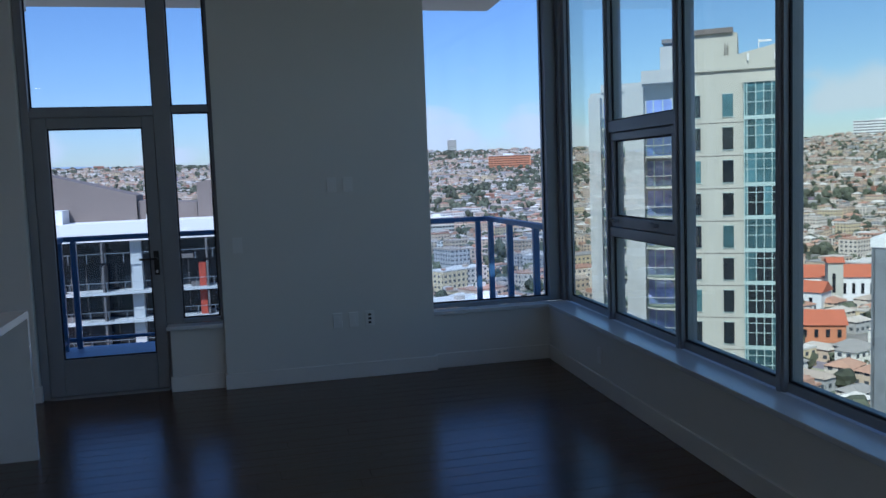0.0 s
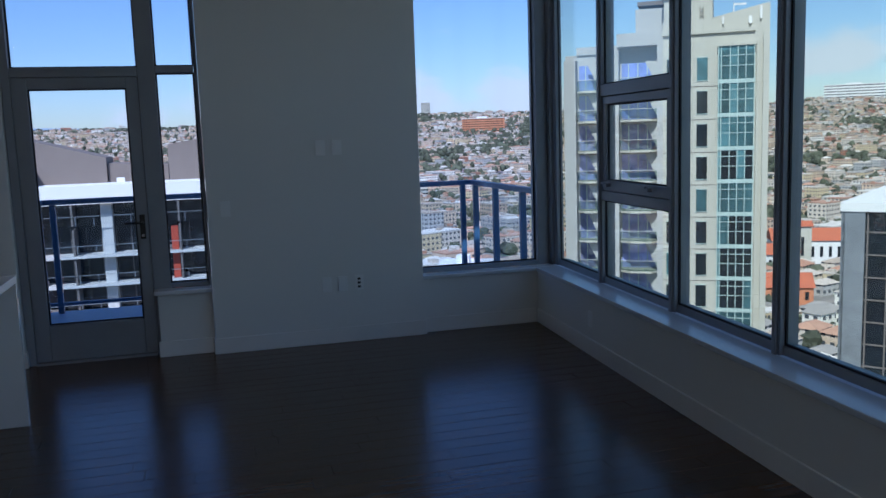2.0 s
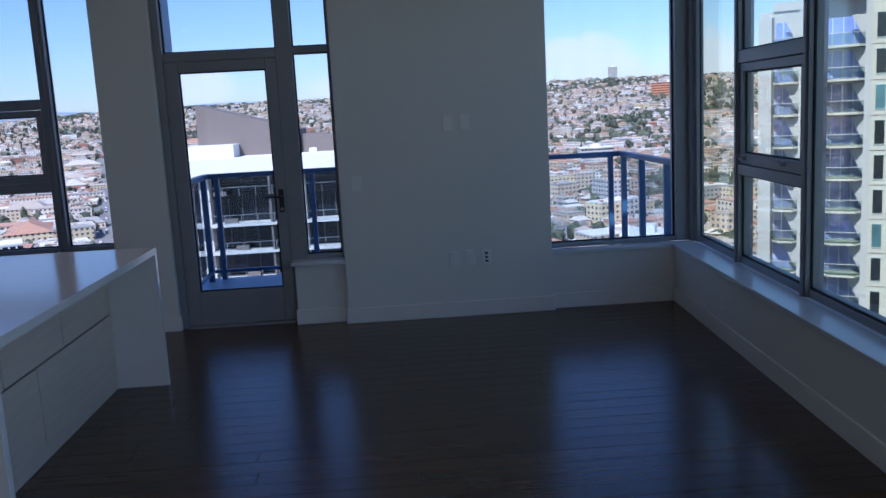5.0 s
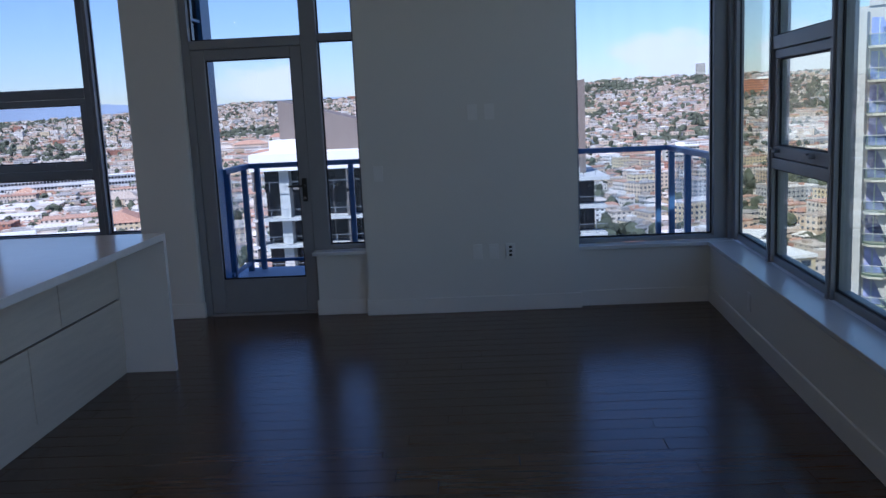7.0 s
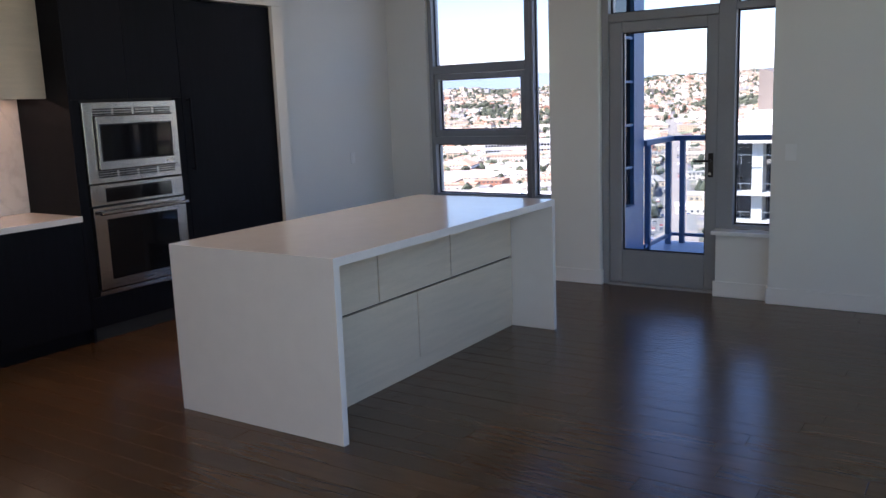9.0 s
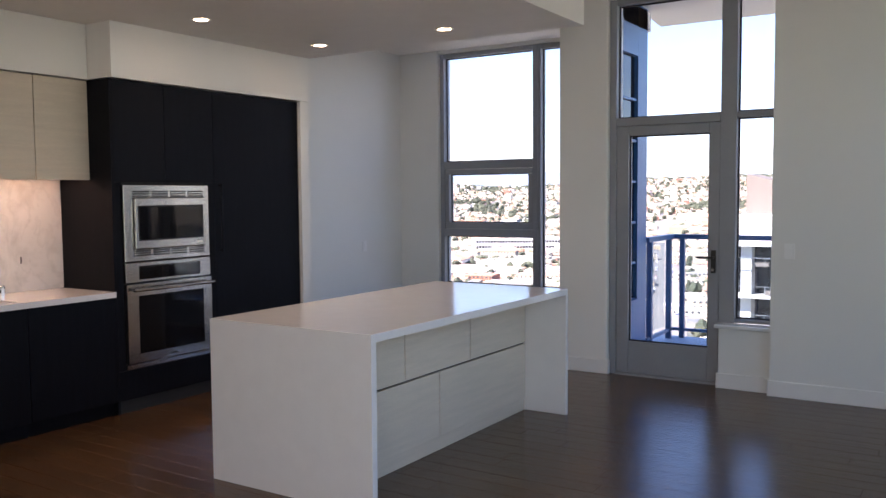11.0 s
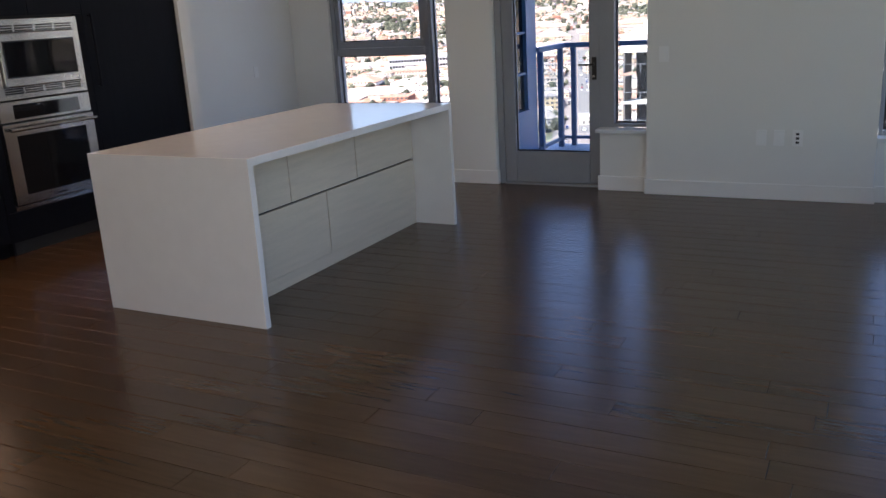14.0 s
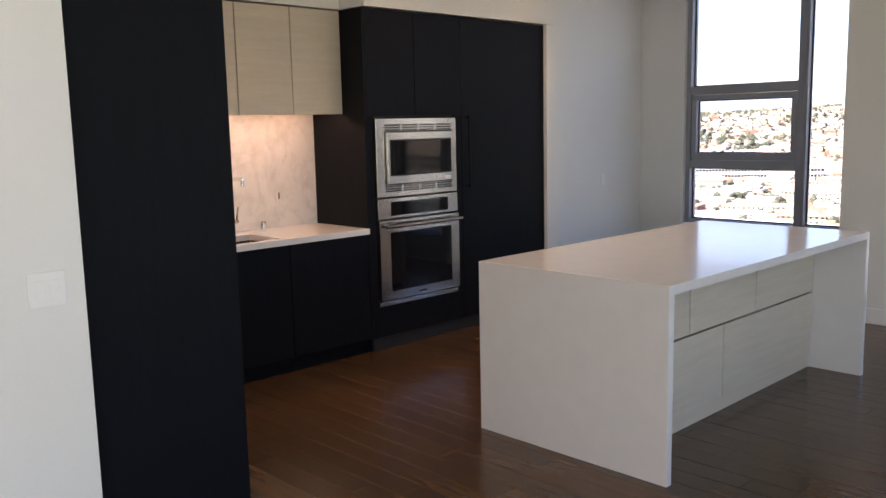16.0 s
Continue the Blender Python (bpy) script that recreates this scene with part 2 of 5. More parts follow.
# ---- builders ----
def add_box(bm, x0, x1, y0, y1, z0, z1, bevel=0.0):
    """Adds a box between two corners, its edges rounded off by bevel."""
    m = Matrix.Translation(((x0 + x1) / 2, (y0 + y1) / 2, (z0 + z1) / 2)) @ Matrix.Diagonal((x1 - x0, y1 - y0, z1 - z0, 1))
    vs = bmesh.ops.create_cube(bm, size=1, matrix=m)["verts"]
    if bevel:
        es = list({e for v in vs for e in v.link_edges})
        bmesh.ops.bevel(bm, geom=es, offset=bevel, segments=2, affect="EDGES", profile=0.5)
    return bm


def box(x0, x1, y0, y1, z0, z1, bevel=0.0):
    return add_box(bmesh.new(), x0, x1, y0, y1, z0, z1, bevel)


def rod(a, b, r0, r1=None, seg=14):
    """A round bar from a to b."""
    bm = bmesh.new()
    a, b = Vector(a), Vector(b)
    m = Matrix.Translation((a + b) / 2) @ (b - a).to_track_quat("Z", "Y").to_matrix().to_4x4()
    bmesh.ops.create_cone(bm, cap_ends=True, segments=seg, radius1=r0, radius2=r0 if r1 is None else r1, depth=(b - a).length, matrix=m)
    return bm


def prism(points, z0, z1):
    bm = bmesh.new()
    lo = [bm.verts.new((x, y, z0)) for x, y in points]
    hi = [bm.verts.new((x, y, z1)) for x, y in points]
    bm.faces.new(lo[::-1])
    bm.faces.new(hi)
    n = len(points)
    for k in range(n):
        bm.faces.new((lo[k], lo[(k + 1) % n], hi[(k + 1) % n], hi[k]))
    bmesh.ops.recalc_face_normals(bm, faces=bm.faces)
    return bm


def part(name, bm, material, parent=None, label=""):
    me = bpy.data.meshes.new(name)
    bm.to_mesh(me)
    bm.free()
    me.materials.append(material)
    ob = new(name, me)
    if parent is not None:
        ob.parent = parent
    if label:
        ob["label"] = label
    return ob


def thing(name, label, category, at=(0, 0, 0), group="", kind=""):
    """An empty at a thing's base; its parts are built in world metres and stay there."""
    return tagged(new(name), label, category, group, kind)


def structure(name, bm, material, label, category):
    return tagged(part(name, bm, material), label, category, kind="structure")


# ---- the room: plan ----
WALL_E, FRAME_E, GLASS_E = 2.745, 2.93, 2.978
FRAME_N, GLASS_N = 0.17, 0.25
HEAD, CEILING, DROP = 3.26, 3.30, 2.85
SILL_Z = 0.49
# unseen rear end, set further back so added window bays light the room
BACK = -12.2
WEST = -3.87
BAY_N, BAY_W = 1.70, -4.72

# slab, ceilings
structure("floor_slab", prism([(-5.0, BACK - 0.2), (3.15, BACK - 0.2), (3.15, 0.33), (-1.66, 0.33), (-1.66, 2.0), (-5.0, 2.0)], -0.30, -0.018), SHADOWGAP, "dark underlay below the wooden floor", "floor")
structure("ceiling", prism([(-5.0, BACK - 0.2), (3.15, BACK - 0.2), (3.15, 0.33), (-1.66, 0.33), (-1.66, 2.0), (-5.0, 2.0)], CEILING, CEILING + 0.2), CEIL, "smooth white painted main ceiling", "ceiling")
structure("ceiling_drop", box(-4.6, -1.17, -5.06, -0.93, DROP, CEILING - 0.004), CEIL, "lowered white ceiling over the kitchen", "ceiling")

# north wall pieces
structure("wall_north", box(0.0, 1.698, 0.0, 0.33, 0, CEILING), WALL, "plain white painted wall between door and corner window", "wall")
structure("wall_north_stub", box(-0.415, -0.002, 0.078, 0.33, 0, 0.495), WALL, "low white wall below the sidelight", "wall")
structure("wall_north_parapet", box(1.70, 3.15, 0.064, 0.33, 0, 0.455), WALL, "low white wall below the corner window", "wall")
structure("wall_column", box(-1.86, -1.40, 0.13, 0.50, 0, CEILING, 0.012), WALL, "white painted column beside the balcony door", "wall")
structure("wall_kitchen_north", box(BAY_W, -4.17, BAY_N, 1.98, 0, CEILING), WALL, "white painted wall beside the kitchen window", "wall")
structure("wall_kitchen_parapet", box(-4.168, -1.982, BAY_N, 1.98, 0, 0.455), WALL, "low white wall below the kitchen window", "wall")
structure("wall_north_head", box(-4.168, -1.982, BAY_N + 0.02, 1.98, HEAD + 0.002, CEILING), WALL, "white strip above the kitchen window", "wall")
structure("wall_door_head", box(-1.398, -0.002, 0.15, 0.33, HEAD + 0.002, CEILING), WALL, "white strip above the balcony door", "wall")
structure("wall_corner_head", box(1.70, 3.15, 0.15, 0.33, HEAD + 0.002, CEILING), WALL, "white strip above the corner window", "wall")
# east wall
structure("wall_east", box(WALL_E, 3.15, BACK, 0.062, 0, 0.455), WALL, "long low white wall below the window band", "wall")
structure("wall_east_head", box(FRAME_E - 0.02, 3.15, BACK, 0.148, HEAD + 0.002, CEILING), WALL, "white strip above the window band", "wall")
# west and back
structure("wall_west", box(-5.0, BAY_W - 0.002, -1.06, 2.0, 0, CEILING), WALL, "white painted wall at the end of the kitchen", "wall")
structure("wall_bay_east", box(-1.98, -1.952, 0.502, 1.98, 0, CEILING), WALL, "white painted side wall of the kitchen bay", "wall")
structure("wall_bulkhead", box(-4.7, WEST, -3.045, -0.952, 2.452, DROP - 0.002), WALL, "white bulkhead above the dark tall cabinets", "wall")
structure("wall_niche_back", box(-4.7, -4.525, -5.06, -0.952, 0, 2.45), WALL, "white wall behind the kitchen cabinets", "wall")
structure("wall_niche_end", box(-4.523, WEST, -1.07, -0.952, 0, 2.45), WALL, "white end wall of the cabinet niche", "wall")
structure("wall_south_kitchen", box(-4.7, -2.21, BACK, -5.715, 0, CEILING), WALL, "white painted wall beside the dark pantry", "wall")
structure("wall_over_pantry", box(-4.7, -2.28, -5.713, -5.062, 2.452, CEILING), WALL, "white bulkhead above the dark pantry", "wall")
structure("wall_back", box(-4.7, 3.15, BACK - 0.2, BACK - 0.002, 0, CEILING), WALL, "plain white wall at the back of the room", "wall")


def baseboard(name, x0, x1, y0, y1):
    bm = box(x0, x1, y0, y1, 0, 0.125, 0.004)
    return structure(name, bm, TRIM, "tall white painted baseboard", "baseboard")


baseboard("baseboard_north", -0.014, 1.712, -0.016, -0.001)
baseboard("baseboard_north_side", -0.016, -0.001, 0.0, 0.060)
baseboard("baseboard_stub", -0.431, -0.018, 0.062, 0.077)
baseboard("baseboard_corner", 1.70, WALL_E - 0.018, 0.047, 0.063)
baseboard("baseboard_east", WALL_E - 0.016, WALL_E - 0.001, BACK, 0.045)
baseboard("baseboard_column", -1.876, -1.384, 0.114, 0.129)
baseboard("baseboard_column_side", -1.399, -1.385, 0.131, 0.168)
baseboard("baseboard_kitchen_north", BAY_W + 0.018, -1.984, BAY_N - 0.016, BAY_N - 0.001)
baseboard("baseboard_west", BAY_W, BAY_W + 0.016, -0.95, BAY_N)
baseboard("baseboard_south_kitchen", -2.209, -2.193, BACK, -5.70)
baseboard("baseboard_south_return", -2.28, -2.195, -5.714, -5.700)

# sills
structure("sill_east", box(WALL_E - 0.022, FRAME_E - 0.002, BACK, 0.028, 0.457, SILL_Z, 0.005), SILL, "long white painted window sill", "window sill")
structure("sill_corner", box(1.681, FRAME_E - 0.002, 0.030, FRAME_N - 0.002, 0.457, SILL_Z, 0.005), SILL, "white painted sill of the corner window", "window sill")
structure("sill_stub", box(-0.441, -0.003, 0.022, FRAME_N - 0.002, 0.497, 0.528, 0.005), SILL, "white painted cap on the low wall", "window sill")
structure("sill_kitchen", box(-4.166, -1.984, BAY_N - 0.04, BAY_N + 0.04, 0.457, SILL_Z, 0.005), SILL, "white painted sill of the kitchen window", "window sill")


# ---- windows ----
def bar_n(win, name, x0, x1, z0, z1, y0=FRAME_N, y1=0.30, mat=None):
    return part(name, box(x0, x1, y0, y1, z0, z1, 0.004), mat or ALU, win)


def bar_e(win, name, y0, y1, z0, z1, x0=FRAME_E, x1=3.04, mat=None):
    return part(name, box(x0, x1, y0, y1, z0, z1, 0.004), mat or ALU, win)


def pane_n(win, x0, x1, z0, z1, y=GLASS_N, gasket=True):
    ob = part("pane", box(x0, x1, y - 0.006, y + 0.006, z0, z1), PANE, win)
    ob.visible_shadow = False
    if gasket:
        bm = bmesh.new()
        for a in ((x0, x1, z0, z0 + 0.012), (x0, x1, z1 - 0.012, z1), (x0, x0 + 0.012, z0 + 0.012, z1 - 0.012), (x1 - 0.012, x1, z0 + 0.012, z1 - 0.012)):
            add_box(bm, a[0], a[1], y - 0.018, y - 0.007, a[2], a[3])
        part("gasket", bm, GASKET, win)


def pane_e(win, y0, y1, z0, z1, x=GLASS_E):
    ob = part("pane", box(x - 0.006, x + 0.006, y0, y1, z0, z1), PANE_EAST, win)
    ob.visible_shadow = False
    bm = bmesh.new()
    for a in ((y0, y1, z0, z0 + 0.012), (y0, y1, z1 - 0.012, z1), (y0, y0 + 0.012, z0 + 0.012, z1 - 0.012), (y1 - 0.012, y1, z0 + 0.012, z1 - 0.012)):
        add_box(bm, x - 0.018, x - 0.007, a[0], a[1], a[2], a[3])
    part("gasket", bm, GASKET, win)


def sash_handle(win, axis, a, other, z):
    """A small cam handle on the lower rail of an awning sash."""
    bm = bmesh.new()
    for d in (0.10, 0.78):
        s = a - d if axis == "e" else a + d
        if axis == "e":
            add_box(bm, other - 0.035, other, s - 0.035, s + 0.035, z - 0.012, z + 0.012, 0.004)
            add_box(bm, other - 0.045, other - 0.025, s - 0.012, s + 0.055, z + 0.008, z + 0.022, 0.003)
        else:
            add_box(bm, s - 0.035, s + 0.035, other - 0.035, other, z - 0.012, z + 0.012, 0.004)
    part("handle", bm, ALU, win)


BAR_HI, BAR_LO = (1.90, 1.985), (1.13, 1.20)

# corner post and the east band: bays between mullions
MULL_E = [0.06, -0.90, -2.05, -3.17, -4.29, -5.41, -6.53, -7.65, -8.77, -9.89, -11.01, -12.1]
corner = thing("window_corner_post", "dark grey aluminium post at the window corner", "window post", kind="structure")
part("post", box(2.80, 2.99, FRAME_N, 0.32, SILL_Z, HEAD, 0.005), ALU, corner)
part("post", box(FRAME_E, 2.992, 0.04, FRAME_N - 0.002, SILL_Z, HEAD, 0.005), ALU, corner)
part("cover_strip", box(2.90, 2.938, 0.10, 0.168, SILL_Z, HEAD, 0.008), ALU, corner)
for i in range(len(MULL_E) - 1):
    a, b = MULL_E[i], MULL_E[i + 1]
    win = thing(f"window_{i + 1}", "grey aluminium window with clear coated glass" if i not in (1, 4, 7) else "grey aluminium window with a closed awning sash", "window", kind="structure")
    half = 0.036
    top_y = a - (half if i else 0.0)
    bot_y = b + half
    bar_e(win, "mullion", b - half, b + half, SILL_Z, HEAD)
    part("mullion_fin", box(FRAME_E - 0.012, FRAME_E - 0.001, b - 0.018, b + 0.018, SILL_Z, HEAD, 0.003), ALU, win)
    bar_e(win, "bottom_rail", bot_y, top_y, SILL_Z, SILL_Z + 0.05, FRAME_E + 0.02)
    bar_e(win, "top_rail", bot_y, top_y, HEAD - 0.05, HEAD, FRAME_E + 0.02)
    if i in (1, 4, 7):
        bar_e(win, "transom", bot_y, top_y, *BAR_HI)
        bar_e(win, "transom", bot_y, top_y, *BAR_LO)
        pane_e(win, bot_y, top_y, SILL_Z + 0.05, BAR_LO[0])
        pane_e(win, bot_y, top_y, BAR_HI[1], HEAD - 0.05)
        s = 0.055
        z0, z1 = BAR_LO[1] + 0.004, BAR_HI[0] - 0.004
        y0, y1 = bot_y + 0.004, top_y - 0.004
        sash = part("sash", box(FRAME_E + 0.012, 3.02, y0, y1, z0, z0 + 0.075, 0.004), ALU, win)
        for c in ((y0, y1, z1 - s, z1), (y0, y0 + s, z0 + 0.077, z1 - s - 0.002), (y1 - s, y1, z0 + 0.077, z1 - s - 0.002)):
            part("sash_rail", box(FRAME_E + 0.012, 3.02, *c, 0.004), ALU, sash)
        pane_e(win, y0 + s, y1 - s, z0 + 0.075, z1 - s)
        sash_handle(win, "e", y1, FRAME_E + 0.012, z0 + 0.045)
    else:
        pane_e(win, bot_y, top_y, SILL_Z + 0.05, HEAD - 0.05)

# north corner window
win = thing("window_north_corner", "tall grey aluminium corner window with clear glass", "window", kind="structure")
bar_n(win, "jamb", 1.70, 1.728, SILL_Z, HEAD)
bar_n(win, "bottom_rail", 1.73, 2.798, SILL_Z, SILL_Z + 0.035)
bar_n(win, "top_rail", 1.73, 2.798, HEAD - 0.05, HEAD)
pane_n(win, 1.728, 2.80, SILL_Z + 0.035, HEAD - 0.05)

# kitchen window
win = thing("window_kitchen", "grey aluminium kitchen window with a closed awning sash", "window", kind="structure")
KX0, KX1, KM = -4.166, -1.984, -2.88
KY = BAY_N + 0.04 - FRAME_N


def kbar(name, x0, x1, z0, z1):
    return bar_n(win, name, x0, x1, z0, z1, KY + FRAME_N, KY + 0.30)


def kpane(x0, x1, z0, z1):
    pane_n(win, x0, x1, z0, z1, KY + GLASS_N)


kbar( "jamb", KX0, KX0 + 0.055, SILL_Z, HEAD)
kbar( "mullion", KM - 0.05, KM + 0.05, SILL_Z, HEAD)
part("mullion_fin", box(KM - 0.012, KM + 0.018, KY + FRAME_N - 0.012, KY + FRAME_N - 0.001, SILL_Z, HEAD, 0.003), ALU, win)
kbar( "jamb", KX1 - 0.03, KX1, SILL_Z, HEAD)
for x0, x1 in ((KX0 + 0.057, KM - 0.052), (KM + 0.052, KX1 - 0.032)):
    kbar( "bottom_rail", x0, x1, SILL_Z, SILL_Z + 0.045)
    kbar( "top_rail", x0, x1, HEAD - 0.05, HEAD)
x0, x1 = KX0 + 0.057, KM - 0.052
kbar( "transom", x0, x1, 1.895, 1.985)
kbar( "transom", x0, x1, 1.10, 1.185)
kpane( x0, x1, SILL_Z + 0.045, 1.10)
kpane( x0, x1, 1.985, HEAD - 0.05)
sash = part("sash", box(x0 + 0.004, x1 - 0.004, KY + FRAME_N + 0.012, KY + 0.28, 1.19, 1.262, 0.004), ALU, win)
for c in ((x0 + 0.004, x1 - 0.004, 1.835, 1.891), (x0 + 0.004, x0 + 0.06, 1.264, 1.833), (x1 - 0.06, x1 - 0.004, 1.264, 1.833)):
    part("sash_rail", box(c[0], c[1], KY + FRAME_N + 0.012, KY + 0.28, c[2], c[3], 0.004), ALU, sash)
kpane( x0 + 0.06, x1 - 0.06, 1.262, 1.835)
sash_handle(win, "n", x0, KY + FRAME_N + 0.012, 1.24)
kpane( KM + 0.052, KX1 - 0.032, SILL_Z + 0.045, HEAD - 0.05)

# balcony door and its frame
win = thing("window_door_frame", "grey aluminium frame with sidelight and glazed transom", "window", kind="structure")
bar_n(win, "jamb", -1.396, -1.335, 0, HEAD)
bar_n(win, "mullion", -0.443, -0.315, 0.0, HEAD)
bar_n(win, "transom", -1.333, -0.445, 2.175, 2.245)
bar_n(win, "transom", -0.313, -0.03, 2.20, 2.25)
bar_n(win, "jamb", -0.028, -0.002, 0.53, HEAD)
bar_n(win, "bottom_rail", -0.313, -0.03, 0.53, 0.56)
bar_n(win, "top_rail", -1.333, -0.445, HEAD - 0.05, HEAD)
bar_n(win, "top_rail", -0.313, -0.03, HEAD - 0.05, HEAD)
pane_n(win, -1.335, -0.443, 2.245, HEAD - 0.05)
pane_n(win, -0.315, -0.028, 2.25, HEAD - 0.05)
pane_n(win, -0.315, -0.028, 0.56, 2.20)
part("threshold", box(-1.333, -0.451, 0.15, 0.31, -0.002, 0.018, 0.003), ALU, win)

door = thing("door_1", "closed grey aluminium balcony door with full glass", "door", kind="structure")
DX0, DX1 = -1.331, -0.447
part("stile", box(DX0, -1.225, 0.18, 0.27, 0.022, 2.172, 0.004), ALU, door)
part("stile", box(-0.533, DX1 + 0.002, 0.18, 0.27, 0.022, 2.172, 0.004), ALU, door)
part("rail", box(-1.223, -0.535, 0.18, 0.27, 0.022, 0.30, 0.004), ALU, door)
part("rail", box(-1.223, -0.535, 0.18, 0.27, 2.09, 2.172, 0.004), ALU, door)
pane_n(door, -1.225, -0.533, 0.30, 2.09, 0.225)
hd = part("door_handle", rod((-0.490, 0.178, 1.06), (-0.490, 0.125, 1.06), 0.011), HARDWARE, door, "dark metal lever handle")
part("lever", rod((-0.490, 0.13, 1.06), (-0.615, 0.13, 1.06), 0.009), HARDWARE, hd)
part("escutcheon", box(-0.510, -0.470, 0.168, 0.179, 0.93, 1.12, 0.004), HARDWARE, hd)
part("thumb_turn", rod((-0.490, 0.167, 0.96), (-0.490, 0.150, 0.96), 0.012), STEEL, hd)


# the east side stands a little askew to the north wall
SKEW = Matrix.Translation((2.745, 0.06, 0)) @ Matrix.Rotation(radians(-3.4), 4, "Z") @ Matrix.Translation((-2.745, -0.06, 0))
for ob in list(scene.objects):
    if ob.name in ("wall_east", "wall_east_head", "baseboard_east", "sill_east") or (ob.name.startswith("window_") and ob.name[7:].isdigit()):
        ob.matrix_world = SKEW


# ---- wall plates ----
def switch_plate(name, label, x, z, w, toggles, dark=False):
    t = thing(name, label, "outlet" if dark else "switch")
    part("plate", box(x - w / 2, x + w / 2, -0.010, -0.0005, z - 0.06, z + 0.06, 0.002), PLATE, t)
    for k in range(toggles):
        cx = x + (k - (toggles - 1) / 2) * 0.046
        part("rocker", box(cx - 0.016, cx + 0.016, -0.014, -0.0105, z - 0.033, z + 0.033, 0.0015), PLATE, t)
    if dark:
        for dz in (-0.032, 0, 0.032):
            part("socket", box(x - 0.012, x + 0.012, -0.016, -0.0142, z + dz - 0.009, z + dz + 0.009, 0.001), SLOT, t)
    return t


switch_plate("light_switch", "white rocker switch on the wall by the balcony door", 0.135, 1.14, 0.075, 1)
switch_plate("blank_plate", "white blank wall plate at screen height", 0.893, 1.585, 0.075, 1)
switch_plate("blank_plate", "white blank wall plate at screen height", 1.025, 1.585, 0.075, 1)
switch_plate("wall_outlet", "white power outlet low on the wall", 0.893, 0.485, 0.075, 1)
switch_plate("wall_outlet", "white blank plate low on the wall", 1.022, 0.485, 0.075, 1)
switch_plate("wall_outlet", "white outlet with dark sockets low on the wall", 1.155, 0.485, 0.075, 1, True)


def plate_x(name, label, category, x, y, z, w, rockers, side=1):
    t = thing(name, label, category)
    s = side
    a, b = sorted((x + 0.0005 * s, x + 0.007 * s))
    part("plate", box(a, b, y - w / 2, y + w / 2, z - 0.06, z + 0.06, 0.002), PLATE, t)
    for k in range(rockers):
        cy = y + (k - (rockers - 1) / 2) * 0.046
        a, b = sorted((x + 0.0075 * s, x + 0.011 * s))
        part("rocker", box(a, b, cy - 0.016, cy + 0.016, z - 0.033, z + 0.033, 0.0015), PLATE, t)
    return t


plate_x("double_light_switch", "white double rocker switch by the dark pantry", "switch", -2.21, -5.845, 1.10, 0.125, 2)
plate_x("wall_outlet", "white power outlet below the window sill", "outlet", WALL_E, -1.15, 0.27, 0.075, 1, -1).matrix_world = SKEW
plate_x("wall_outlet", "white power outlet on the kitchen end wall", "outlet", BAY_W, 0.95, 1.0, 0.075, 1)

# ---- kitchen island ----
IX0, IX1, IY0, IY1, IH = -2.253, -1.119, -3.652, -1.323, 0.915
island = thing("kitchen_island", "white quartz waterfall island with pale wood drawers", "kitchen island")
TH = 0.04
bm = prism([(IY0, 0), (IY0, IH), (IY1, IH), (IY1, 0), (IY1 - TH, 0), (IY1 - TH, IH - TH), (IY0 + TH, IH - TH), (IY0 + TH, 0)], IX0, IX1)
bm.transform(Matrix(((0, 0, 1, 0), (1, 0, 0, 0), (0, 1, 0, 0), (0, 0, 0, 1))))
bmesh.ops.bevel(bm, geom=bm.edges[:], offset=0.0025, segments=2, affect="EDGES", profile=0.5)
part("waterfall_top", bm, QUARTZ, island, "polished white quartz top and mitred sides")
FX = IX1 - 0.32
part("carcass", box(IX0 + 0.02, FX - 0.022, IY0 + TH + 0.001, IY1 - TH - 0.001, 0.05, IH - TH - 0.002), SHADOWGAP, island)
part("plinth", box(IX0 + 0.06, FX - 0.01, IY0 + TH + 0.001, IY1 - TH - 0.001, 0, 0.085, 0.002), ISLAND_FRONT, island)
gap = 0.0045
ya, yb = IY0 + TH + 0.002, IY1 - TH - 0.002
span = yb - ya
for z0, z1, cuts in ((0.09, 0.497, (0, 0.477, 1.0)), (0.509, IH - TH - 0.006, (0, 0.312, 0.645, 1.0))):
    for c0, c1 in zip(cuts, cuts[1:]):
        part("drawer_front", box(FX - 0.02, FX, ya + c0 * span + gap, ya + c1 * span - gap, z0, z1, 0.0015), ISLAND_FRONT, island, "pale veneer drawer front")
for c0, c1 in ((0, 0.5), (0.5, 1)):
    part("back_panel", box(IX0 + 0.001, IX0 + 0.019, ya + c0 * span + gap, ya + c1 * span - gap, 0.09, IH - TH - 0.006, 0.0015), ISLAND_FRONT, island)

# ---- kitchen wall: tall unit, ovens, base units, uppers ----
KF = -3.90
tall = thing("tall_cabinet", "dark stained tall cabinet wall with built-in ovens", "cabinet")
TY0, TY1, OY = -3.05, -1.075, -2.085
part("carcass", box(-4.52, KF - 0.024, TY0 + 0.02, TY1, 0.0, 2.44), SHADOWGAP, tall)
part("side_panel", box(-4.52, KF, TY0, TY0 + 0.019, 0.0, 2.445, 0.001), DARK, tall)
OVY0, OVY1 = -2.97, -2.165
for a, b in ((TY0 + 0.021, -2.571), (-2.567, OY - 0.003)):
    part("door", box(KF - 0.022, KF, a, b, 1.705, 2.44, 0.0015), DARK, tall)
part("drawer_front", box(KF - 0.022, KF, TY0 + 0.021, OY - 0.003, 0.10, 0.318, 0.0015), DARK, tall)
